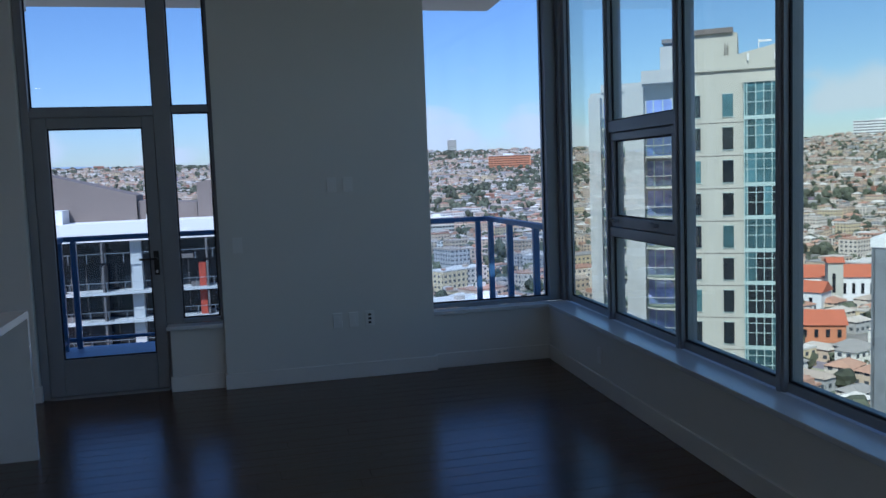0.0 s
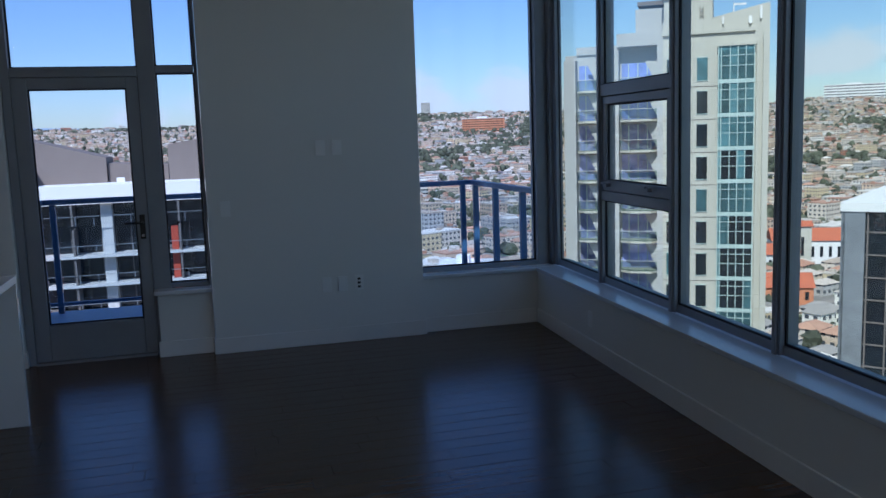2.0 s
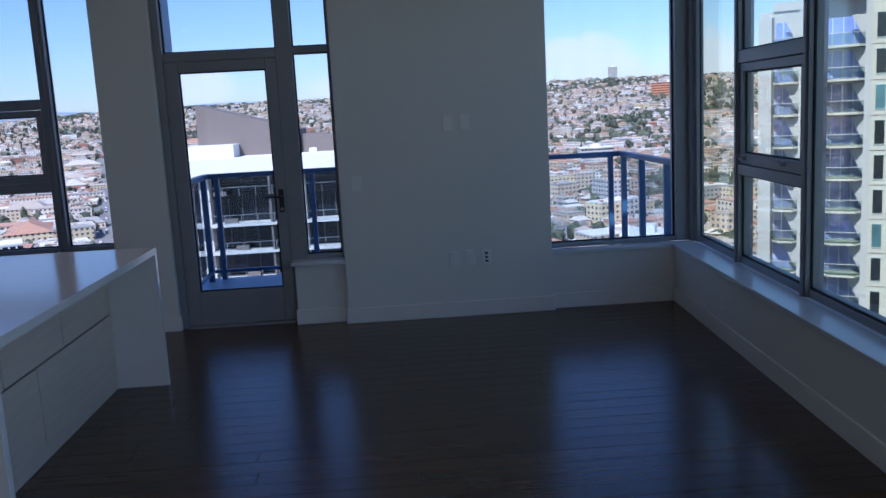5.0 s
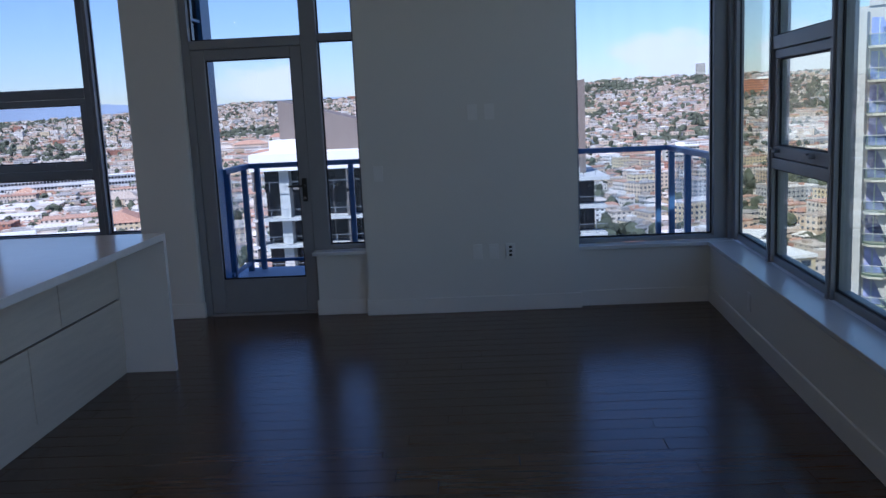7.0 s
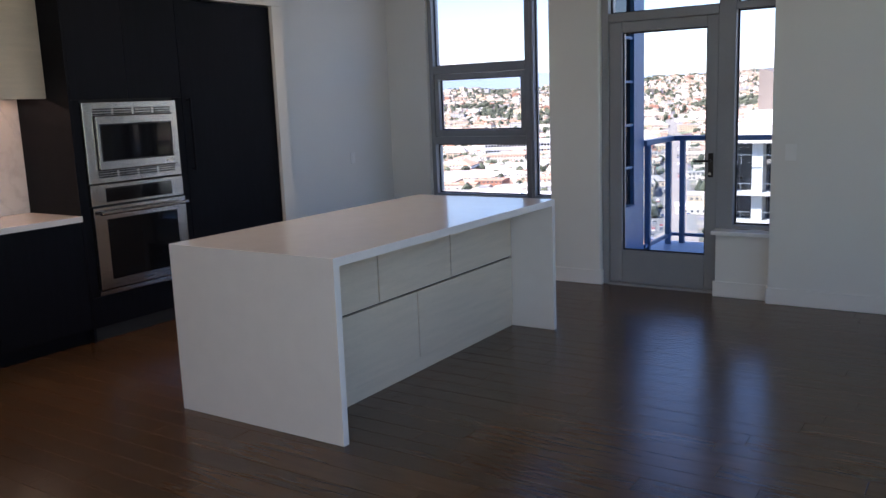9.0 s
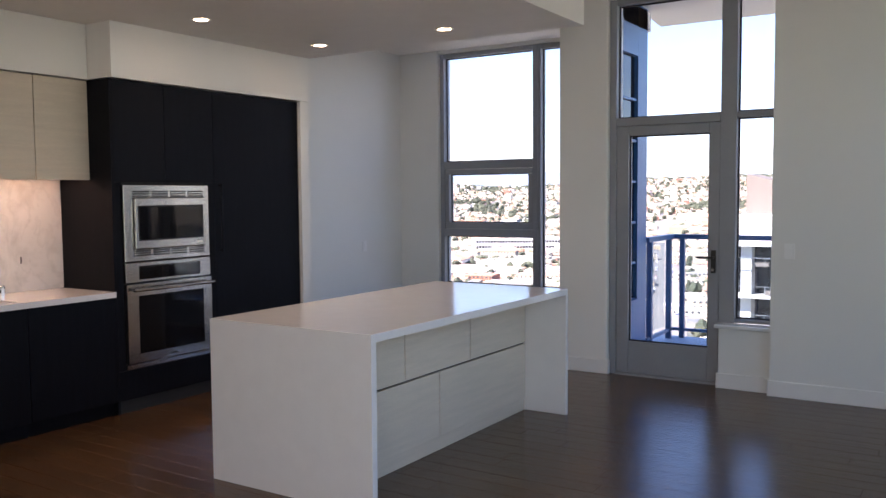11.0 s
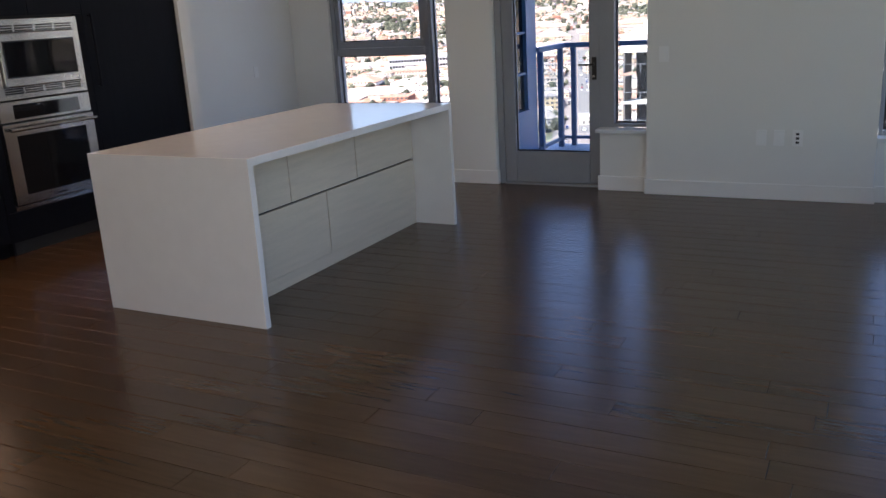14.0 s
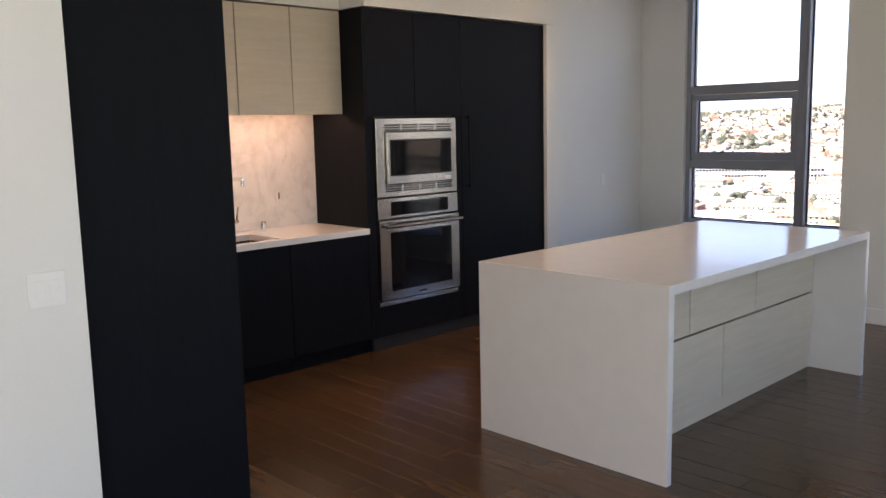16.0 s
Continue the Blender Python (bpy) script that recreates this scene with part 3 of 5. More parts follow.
part("filler", box(KF - 0.022, KF - 0.002, TY0 + 0.021, OVY0 - 0.002, 0.32, 1.703), DARK, tall)
part("filler", box(KF - 0.022, KF - 0.002, OVY1 + 0.002, OY - 0.003, 0.32, 1.703), DARK, tall)
dr = part("door", box(KF - 0.022, KF, OY, TY1 - 0.012, 0.10, 2.44, 0.0015), DARK, tall)
hb = rod((KF + 0.035, -2.035, 1.14), (KF + 0.035, -2.035, 1.70), 0.010)
part("handle", hb, DARK, dr, "black bar handle")
part("handle_post", rod((KF, -2.035, 1.155), (KF + 0.035, -2.035, 1.155), 0.008), DARK, dr)
part("handle_post", rod((KF, -2.035, 1.685), (KF + 0.035, -2.035, 1.685), 0.008), DARK, dr)
part("plinth", box(-4.52, KF - 0.03, TY0 + 0.02, TY1, 0.0, 0.095), DARK, tall)
part("edge_trim", box(KF - 0.01, KF + 0.004, TY1 - 0.010, TY1 - 0.001, 0, 2.447), STEEL, tall, "thin metal edge strip")


def grille(parent, z0, z1, y0, y1):
    """Three groups of dark slots in the microwave trim."""
    w = (y1 - y0) / 4
    for g in range(4):
        for k in range(3):
            zz = z0 + (k + 0.5) * (z1 - z0) / 3
            part("vent_slot", box(KF + 0.019, KF + 0.0225, y0 + g * w + 0.012, y0 + (g + 1) * w - 0.012, zz - 0.005, zz + 0.005), SHADOWGAP, parent)


micro = thing("microwave_oven", "built-in stainless steel microwave with trim kit", "microwave")
MZ0, MZ1 = 1.12, 1.685
part("trim_frame", box(KF - 0.30, KF + 0.018, OVY0, OVY1, MZ0, MZ1, 0.004), STEEL, micro)
grille(micro, MZ1 - 0.092, MZ1 - 0.040, OVY0 + 0.07, OVY1 - 0.05)
grille(micro, MZ0 + 0.035, MZ0 + 0.085, OVY0 + 0.07, OVY1 - 0.05)
body = part("door", box(KF + 0.019, KF + 0.040, OVY0 + 0.085, OVY1 - 0.055, MZ0 + 0.092, MZ1 - 0.097, 0.005), STEEL, micro)
part("gasket", box(KF + 0.0185, KF + 0.0215, OVY0 + 0.078, OVY1 - 0.048, MZ0 + 0.086, MZ1 - 0.091), SHADOWGAP, body)
part("window", box(KF + 0.0405, KF + 0.044, OVY0 + 0.118, OVY1 - 0.085, MZ0 + 0.160, MZ1 - 0.160, 0.001), OVENGLASS, body, "black glass door window")
part("window_rim", box(KF + 0.0395, KF + 0.0412, OVY0 + 0.110, OVY1 - 0.077, MZ0 + 0.152, MZ1 - 0.152), GASKET, body)
part("button_strip", box(KF + 0.0405, KF + 0.0425, OVY1 - 0.15, OVY1 - 0.09, MZ0 + 0.112, MZ0 + 0.130), PLATE, body)

oven = thing("wall_oven", "built-in stainless steel wall oven with glass door", "oven")
part("control_panel", box(KF - 0.30, KF + 0.022, OVY0, OVY1, 0.965, 1.112, 0.004), STEEL, oven)
part("display", box(KF + 0.0225, KF + 0.026, OVY0 + 0.12, OVY1 - 0.11, 0.985, 1.085, 0.001), OVENGLASS, oven, "black glass control display")
od = part("door", box(KF - 0.30, KF + 0.035, OVY0, OVY1, 0.365, 0.955, 0.006), STEEL, oven)
part("window", box(KF + 0.0355, KF + 0.039, OVY0 + 0.10, OVY1 - 0.09, 0.435, 0.865, 0.001), OVENGLASS, od, "black oven window")
part("handle", rod((KF + 0.085, OVY0 + 0.02, 0.915), (KF + 0.085, OVY1 - 0.02, 0.915), 0.014), STEEL, od)
for yy in (OVY0 + 0.06, OVY1 - 0.06):
    part("handle_post", box(KF + 0.034, KF + 0.08, yy - 0.012, yy + 0.012, 0.903, 0.927, 0.003), STEEL, od)
part("logo_bar", box(KF + 0.0355, KF + 0.0375, -2.61, -2.53, 0.393, 0.403), SHADOWGAP, od)
part("kick_strip", box(KF - 0.30, KF + 0.012, OVY0, OVY1, 0.325, 0.355, 0.003), STEEL, oven)

CY0 = -5.058
for i, (a, b) in enumerate(((CY0, -4.41), (-4.408, -3.72), (-3.718, TY0 - 0.002))):
    base = thing("base_cabinet", "dark stained handleless base cabinet below the counter", "cabinet", group="kitchen base cabinets")
    part("carcass", box(-4.52, KF - 0.024, a, b, 0.10, 0.60), SHADOWGAP, base)
    part("door", box(KF - 0.022, KF, a + 0.002, b - 0.002, 0.105, 0.868, 0.0015), DARK, base)
    part("plinth", box(-4.52, KF - 0.05, a, b, 0, 0.098), DARK, base)

# counter with a sink cut-out
SX0, SX1, SY0, SY1 = -4.33, -3.95, -4.55, -3.75
counter = thing("kitchen_counter", "white quartz counter with an undermount sink cut-out", "counter")
bm = bmesh.new()
add_box(bm, -4.52, SX0, CY0, TY0 - 0.002, 0.872, 0.912)
add_box(bm, SX1, KF + 0.018, CY0, TY0 - 0.002, 0.872, 0.912)
add_box(bm, SX0, SX1, CY0, SY0, 0.872, 0.912)
add_box(bm, SX0, SX1, SY1, TY0 - 0.002, 0.872, 0.912)
part("worktop", bm, QUARTZ, counter)
sink = thing("kitchen_sink", "stainless steel undermount kitchen sink", "sink")
bm = bmesh.new()
add_box(bm, SX0 - 0.01, SX1 + 0.01, SY0 - 0.01, SY1 + 0.01, 0.64, 0.65)
for c in ((SX0 - 0.012, SX0 - 0.002, SY0, SY1), (SX1 + 0.002, SX1 + 0.012, SY0, SY1), (SX0, SX1, SY0 - 0.012, SY0 - 0.002), (SX0, SX1, SY1 + 0.002, SY1 + 0.012)):
    add_box(bm, *c, 0.65, 0.871)
part("basin", bm, STEEL, sink)
part("drain", rod((-4.14, -4.15, 0.651), (-4.14, -4.15, 0.656), 0.045), CHROME, sink)

tap = thing("kitchen_faucet", "tall chrome square-armed kitchen faucet", "faucet")
FXX, FY = -4.42, -3.86
part("base_ring", rod((FXX, FY, 0.912), (FXX, FY, 0.925), 0.028), CHROME, tap)
part("column", rod((FXX, FY, 0.925), (FXX, FY, 1.31), 0.016), CHROME, tap)
part("spout", rod((FXX - 0.015, FY, 1.30), (FXX + 0.22, FY, 1.30), 0.014), CHROME, tap)
part("nozzle", rod((FXX + 0.205, FY, 1.30), (FXX + 0.205, FY, 1.255), 0.013), CHROME, tap)
part("valve", rod((FXX, FY, 1.00), (FXX, FY + 0.07, 1.00), 0.018), CHROME, tap)
part("lever", rod((FXX, FY + 0.06, 1.00), (FXX + 0.02, FY + 0.07, 1.10), 0.006), CHROME, tap)
soap = thing("soap_dispenser", "small chrome cap beside the sink", "soap dispenser")
part("body", rod((-4.40, -3.60, 0.912), (-4.40, -3.60, 0.975), 0.022), CHROME, soap)
part("cap", rod((-4.40, -3.60, 0.976), (-4.40, -3.60, 0.985), 0.020, 0.016), CHROME, soap)

splash = thing("backsplash", "white marble backsplash slab with grey veins", "backsplash")
part("slab", box(-4.523, -4.507, CY0, TY0 - 0.002, 0.914, 1.766), MARBLE, splash)
outlet2 = thing("backsplash_outlet", "small outlet set in the marble backsplash", "outlet")
part("plate", box(-4.506, -4.501, -3.42, -3.36, 1.10, 1.19, 0.001), MARBLE, outlet2)
part("socket", box(-4.5005, -4.4995, -3.395, -3.385, 1.12, 1.17), SLOT, outlet2)

UF = -4.14
for a, b in ((CY0, -4.40), (-4.398, -3.90), (-3.898, -3.475), (-3.473, TY0 - 0.003)):
    up = thing("upper_cabinet", "pale wood handleless upper cabinet over the counter", "cabinet", group="kitchen upper cabinets")
    part("carcass", box(-4.52, UF - 0.022, a + 0.001, b - 0.001, 1.768, 2.44), UPPER, up)
    part("door", box(UF - 0.020, UF, a + 0.0025, b - 0.0025, 1.722, 2.44, 0.0015), UPPER, up)
structure("wall_upper_bulkhead", box(-4.52, UF + 0.005, CY0, TY0 - 0.002, 2.452, DROP - 0.004), WALL, "white bulkhead above the pale upper cabinets", "wall")
strip = thing("under_cabinet_light", "warm light strip below the upper cabinets", "light")
part("housing", box(-4.26, -4.20, CY0 + 0.1, TY0 - 0.06, 1.757, 1.767), PLATE, strip)
part("diffuser", box(-4.255, -4.205, CY0 + 0.11, TY0 - 0.07, 1.751, 1.7565), LED, strip)

pantry = thing("pantry_cabinet", "tall dark stained pantry cabinet beside the white wall", "cabinet")
part("carcass", box(-4.52, -2.315, -5.70, -5.085, 0.1, 2.44), SHADOWGAP, pantry)
part("end_panel", box(-2.312, -2.285, -5.698, -5.06, 0, 2.447, 0.0015), DARK, pantry)
for a, b in ((-3.84, -3.08), (-3.076, -2.315)):
    part("door", box(a + 0.002, b - 0.002, -5.083, -5.062, 0.10, 2.44, 0.0015), DARK, pantry)
part("plinth", box(-3.84, -2.315, -5.66, -5.11, 0, 0.098), DARK, pantry)


# ---- recessed ceiling lights ----
def downlight(x, y, z):
    t = thing("recessed_ceiling_light", "round white recessed ceiling light, switched on", "ceiling light", group="kitchen downlights")
    bm = bmesh.new()
    n = 24
    r0, r1 = 0.052, 0.072
    ring = [[bm.verts.new((x + r * math.cos(2 * math.pi * k / n), y + r * math.sin(2 * math.pi * k / n), zz)) for k in range(n)] for r, zz in ((r1, z - 0.0005), (r1 - 0.004, z - 0.006), (r0, z - 0.006), (r0 - 0.004, z - 0.001))]
    for q, w in zip(ring, ring[1:]):
        for k in range(n):
            bm.faces.new((q[k], q[(k + 1) % n], w[(k + 1) % n], w[k]))
    part("trim_ring", bm, TRIM, t)
    part("lens", rod((x, y, z - 0.0035), (x, y, z - 0.001), r0 - 0.003, seg=24), LAMP, t, "glowing warm lens")
    return t


for x in (-3.33, -2.1):
    for y in (-1.41, -2.69, -3.97):
        downlight(x, y, DROP)
spot = bpy.data.lights.new("downlight", "AREA")
spot.shape, spot.size, spot.energy, spot.color = "DISK", 0.09, 0.4, (1.0, 0.80, 0.58)
spot.spread = radians(110)
for x in (-3.33, -2.1):
    for y in (-1.41, -2.69, -3.97):
        s = new("downlight", spot)
        s.matrix_world = look((x, y, DROP - 0.012), (x, y, 0))

# ---- balcony ----
DECK_Z, BAL_Y = -0.08, 2.80
SL, SR = (-1.66, 1.9), (3.05, 0.36)
CL, CR = (-1.66, BAL_Y), (3.04, BAL_Y)


OUTLINE = [(-1.64, 0.335), (3.2, 0.335), (3.2, 2.9), (-1.85, 2.9), (-1.70, 1.95)]
structure("balcony_floor", prism(OUTLINE, DECK_Z - 0.2, DECK_Z), DECK, "coated balcony floor with the blue of shade in its colour", "balcony")
structure("balcony_soffit", prism([(-1.7, 0.42), (3.0, 0.42), (3.15, 2.9), (-1.85, 2.9), (-1.75, 1.95)], 3.52, 3.75), STUCCO, "cream stucco underside of the balcony above", "balcony")
sidew = thing("wall_balcony_side", "blue-grey clad wall with a reflective window", "wall", kind="structure")
part("lower_panel", box(-1.95, -1.66, 0.42, 1.9, DECK_Z - 0.2, 0.46), PANELBLUE, sidew)
part("corner_post", box(-1.95, -1.66, 1.62, 1.9, 0.462, 3.518), PANELBLUE, sidew)
part("head_panel", box(-1.95, -1.66, 0.42, 1.618, 3.0, 3.518), PANELBLUE, sidew)
part("frame_post", box(-1.75, -1.655, 0.42, 0.48, 0.462, 2.998), ALU, sidew)
part("sill", box(-1.75, -1.63, 0.48, 1.618, 0.462, 0.50), PANELBLUE, sidew)
for k in range(5):
    part("glazing_bar", box(-1.70, -1.672, 0.482, 1.616, 0.86 + 0.42 * k, 0.885 + 0.42 * k), PANELBLUE, sidew)
part("pane", box(-1.72, -1.70, 0.482, 1.616, 0.502, 2.998), OVENGLASS, sidew, "dark reflective glass")

railing = thing("balcony_railing", "blue-grey metal balcony railing with glass infill", "railing")
for p, q, n in ((SL, CL, 1), (CL, CR, 4), (CR, SR, 3)):
    P, Q = Vector((*p, 0)), Vector((*q, 0))
    d = (Q - P).normalized()
    side = Vector((-d.y, d.x, 0))
    m = Matrix.Translation((P + Q) / 2) @ Matrix(((d.x, side.x, 0, 0), (d.y, side.y, 0, 0), (0, 0, 1, 0), (0, 0, 0, 1)))
    L = (Q - P).length
    bm = box(-L / 2, L / 2, -0.035, 0.035, 1.065, 1.120, 0.006)
    bm.transform(m)
    part("top_rail", bm, RAIL, railing)
    bm = box(-L / 2, L / 2, -0.02, 0.02, 0.0, 0.035, 0.003)
    bm.transform(m)
    part("bottom_rail", bm, RAIL, railing)
    for k in range(n + 1):
        s = min(max(-L / 2 + k * L / n, -L / 2 + 0.12), L / 2 - 0.12)
        bm = box(s - 0.028, s + 0.028, -0.03, 0.03, DECK_Z, 1.064, 0.004)
        bm.transform(m)
        part("post", bm, RAIL, railing)
    bm = box(-L / 2 + 0.16, L / 2 - 0.16, 0.034, 0.042, 0.06, 1.03)
    bm.transform(m)
    g = part("glass_panel", bm, RAILGLASS, railing)
    g.visible_shadow = False


# ---- the city outside ----
EYE = Vector((0.0, -6.8, 1.6))
GROUND = -70.0


def place(az, dist, z=0.0):
    """A spot at a bearing, in degrees east of the north wall's normal, and a distance from the room."""
    a = radians(az)
    return Vector((EYE.x + dist * math.sin(a), EYE.y + dist * math.cos(a), z))


def smooth(a, b, v):
    t = min(max((v - a) / (b - a), 0.0), 1.0)
    return t * t * (3 - 2 * t)


def ridge_angle(az):
    return 0.74 + 0.22 * math.exp(-((az - 7) / 8) ** 2) + 0.36 * math.exp(-((az - 18) / 14) ** 2) + 0.5 * math.exp(-((az - 42) / 9) ** 2) - 0.35 * smooth(-18, -32, az)


def height(x, y):
    dx, dy = x - EYE.x, y - EYE.y
    d = math.hypot(dx, dy)
    az = math.degrees(math.atan2(dx, dy))
    top = 1.6 + 2700 * math.tan(radians(ridge_angle(az)))
    near = 600 + 250 * smooth(-8, -25, az)
    h = GROUND + (top - GROUND) * smooth(near, 2700, d) ** 1.15
    h += 16 * smooth(800, 1800, d) * noise.noise(Vector((x / 420, y / 420, 0.3))) + 5 * smooth(900, 2000, d) * noise.noise(Vector((x / 120, y / 120, 0.7)))
    return h - 60 * smooth(2900, 4800, d)


def ground_material():
    m, n, l, b = shader("city ground")
    b.inputs["Roughness"].default_value = 0.95
    co = n.new("ShaderNodeNewGeometry")
    a = n.new("ShaderNodeTexNoise")
    a.inputs["Scale"].default_value, a.inputs["Detail"].default_value, a.inputs["Roughness"].default_value = 0.011, 9, 0.7
    c = n.new("ShaderNodeTexVoronoi")
    c.inputs["Scale"].default_value = 0.045
    l.new(co.outputs["Position"], a.inputs["Vector"])
    l.new(co.outputs["Position"], c.inputs["Vector"])
    r = n.new("ShaderNodeValToRGB")
    for _ in range(3):
        r.color_ramp.elements.new(0.5)
    for e, (p, col) in zip(r.color_ramp.elements, ((0.30, (0.055, 0.075, 0.035)), (0.44, (0.10, 0.105, 0.06)), (0.52, (0.17, 0.165, 0.155)), (0.60, (0.30, 0.26, 0.20)), (0.72, (0.42, 0.39, 0.35)))):
        e.position, e.color = p, (*col, 1)
    l.new(a.outputs["Fac"], r.inputs["Fac"])
    mx = n.new("ShaderNodeMixRGB")
    mx.blend_type, mx.inputs["Fac"].default_value = "OVERLAY", 0.35
    l.new(r.outputs["Color"], mx.inputs[1])
    l.new(c.outputs["Color"], mx.inputs[2])
    sat = n.new("ShaderNodeHueSaturation")
    sat.inputs["Saturation"].default_value = 0.75
    l.new(mx.outputs["Color"], sat.inputs["Color"])
    l.new(sat.outputs["Color"], b.inputs["Base Color"])
    return m


def ramp_material(name, stops, rough=0.85, windows=False):
    """A colour picked for each building by chance, with dim window openings on its upright faces."""
    m, n, l, b = shader(name)
    b.inputs["Roughness"].default_value = rough
    geo = n.new("ShaderNodeNewGeometry")
    r = n.new("ShaderNodeValToRGB")
    r.color_ramp.interpolation = "CONSTANT"
    for _ in range(len(stops) - 2):
        r.color_ramp.elements.new(0.5)
    for e, (p, col) in zip(r.color_ramp.elements, stops):
        e.position, e.color = p, (*col, 1)
    l.new(geo.outputs["Random Per Island"], r.inputs["Fac"])
    nz = n.new("ShaderNodeTexNoise")
    nz.inputs["Scale"].default_value, nz.inputs["Detail"].default_value = 0.25, 5
    l.new(geo.outputs["Position"], nz.inputs["Vector"])
    rg = n.new("ShaderNodeMapRange")
    rg.inputs["To Min"].default_value, rg.inputs["To Max"].default_value = 0.8, 1.2
    l.new(nz.outputs["Fac"], rg.inputs["Value"])
    hs = n.new("ShaderNodeHueSaturation")
    l.new(r.outputs["Color"], hs.inputs["Color"])
    l.new(rg.outputs["Result"], hs.inputs["Value"])
    last = hs.outputs["Color"]
    if windows:
        def math_node(op, a, v):
            q = n.new("ShaderNodeMath")
            q.operation = op
            for k, s in enumerate((a, v)):
                if s is None:
                    continue
                if isinstance(s, (int, float)):
                    q.inputs[k].default_value = s
                else:
                    l.new(s, q.inputs[k])
            return q.outputs["Value"]
        sp = n.new("ShaderNodeSeparateXYZ")
        l.new(geo.outputs["Position"], sp.inputs["Vector"])
        sn = n.new("ShaderNodeSeparateXYZ")
        l.new(geo.outputs["Normal"], sn.inputs["Vector"])
        along = math_node("SUBTRACT", math_node("MULTIPLY", sp.outputs["X"], sn.outputs["Y"]), math_node("MULTIPLY", sp.outputs["Y"], sn.outputs["X"]))
        u = math_node("FRACT", math_node("MULTIPLY", along, 0.30), None)
        v = math_node("FRACT", math_node("MULTIPLY", sp.outputs["Z"], 0.33), None)
        wu = math_node("LESS_THAN", math_node("ABSOLUTE", math_node("SUBTRACT", u, 0.5), None), 0.24)
        wv = math_node("LESS_THAN", math_node("ABSOLUTE", math_node("SUBTRACT", v, 0.5), None), 0.23)
        up = math_node("LESS_THAN", sn.outputs["Z"], 0.3)
        fac = math_node("MULTIPLY", math_node("MULTIPLY", wu, wv), up)
        mx = n.new("ShaderNodeMixRGB")
        mx.inputs[2].default_value = (0.06, 0.07, 0.085, 1)
        l.new(fac, mx.inputs["Fac"])
        l.new(last, mx.inputs[1])
        last = mx.outputs["Color"]
    l.new(last, b.inputs["Base Color"])
    return m


GROUNDMAT = ground_material()
FACADE = ramp_material("city facades", [(0.0, (0.66, 0.58, 0.49)), (0.22, (0.56, 0.44, 0.32)), (0.38, (0.76, 0.72, 0.66)), (0.52, (0.50, 0.38, 0.27)), (0.62, (0.42, 0.41, 0.40)), (0.70, (0.64, 0.50, 0.38)), (0.86, (0.62, 0.50, 0.32)), (0.96, (0.38, 0.17, 0.11))], windows=True)
ROOFS = ramp_material("city roofs", [(0.0, (0.50, 0.44, 0.38)), (0.22, (0.40, 0.22, 0.15)), (0.38, (0.30, 0.28, 0.26)), (0.56, (0.62, 0.58, 0.53)), (0.72, (0.44, 0.26, 0.18)), (0.86, (0.40, 0.33, 0.27))])
# foliage green is greyed and lifted, distance haze included in the colour
LEAF = surface("city foliage", (0.072, 0.080, 0.052), 0.9, vary=0.5, scale=0.5, fine=3, bump=0, random_by="island", spread=0.45)
ASPHALT = surface("asphalt", (0.20, 0.19, 0.18), 0.9, vary=0.15, scale=0.05, fine=1.2)
CREAM = surface("cream concrete", (0.46, 0.445, 0.39), 0.85, vary=0.07, scale=0.4, fine=4)
WHITEC = surface("white concrete", (0.70, 0.70, 0.69), 0.8, vary=0.05, scale=0.4, fine=4)
BROWN = surface("brown metal cladding", (0.18, 0.145, 0.125), 0.7, vary=0.10, scale=0.25, fine=2.5, stretch=(3, 3, 0.5))
BROWN_DARK = surface("grey brown cladding", (0.15, 0.13, 0.12), 0.7, vary=0.10, scale=0.25, fine=2.5)
REDPANEL = surface("red panel", (0.40, 0.06, 0.03), 0.6, vary=0.1, scale=0.4)
DARKGLASS = surface("dark facade glass", (0.012, 0.016, 0.022), 0.08, vary=0.4, scale=0.25, fine=1.0, bump=0)
TEAL = surface("teal facade glass", (0.06, 0.13, 0.15), 0.10, vary=0.5, scale=0.35, fine=1.0, bump=0, random_by="object", spread=0.5)
# the blue of reflections is put into this glass colour
BLUEGLASS = surface("blue balcony glass", (0.20, 0.27, 0.68), 0.15, vary=0.3, scale=0.3, fine=1.2, bump=0)
BALGLASS = surface("pale balcony glass", (0.42, 0.52, 0.50), 0.2, vary=0.12, scale=0.5, bump=0)
ORANGE = surface("orange brick facade", (0.50, 0.20, 0.10), 0.8, vary=0.06, scale=0.2, fine=2)
STEELCLAD = surface("silver facade panels", (0.34, 0.36, 0.39), 0.3, 0.6, vary=0.25, scale=0.3, fine=1.5, bump=0)
# base colour blued and paled to paint in distance haze
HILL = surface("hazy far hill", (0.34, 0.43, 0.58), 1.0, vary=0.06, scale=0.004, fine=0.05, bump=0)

# ground sheet
rad = [0, 60, 120, 200, 300] + [300 + 70 * k for k in range(1, 38)] + [3000, 3300, 3800, 4700]
NA = 200
gv = [(EYE.x, EYE.y, GROUND)]
for r in rad[1:]:
    for k in range(NA):
        a = 2 * math.pi * k / NA
        x, y = EYE.x + r * math.sin(a), EYE.y + r * math.cos(a)
        gv.append((x, y, height(x, y)))
gf = [(0, 1 + (k + 1) % NA, 1 + k) for k in range(NA)]
for i in range(len(rad) - 2):
    o = 1 + i * NA
    gf += [(o + k, o + (k + 1) % NA, o + NA + (k + 1) % NA, o + NA + k) for k in range(NA)]
me = bpy.data.meshes.new("ground")
me.from_pydata(gv, [], gf)
me.materials.append(GROUNDMAT)
tagged(new("ground", me), "city ground rising to wooded hills", "ground", kind="structure")

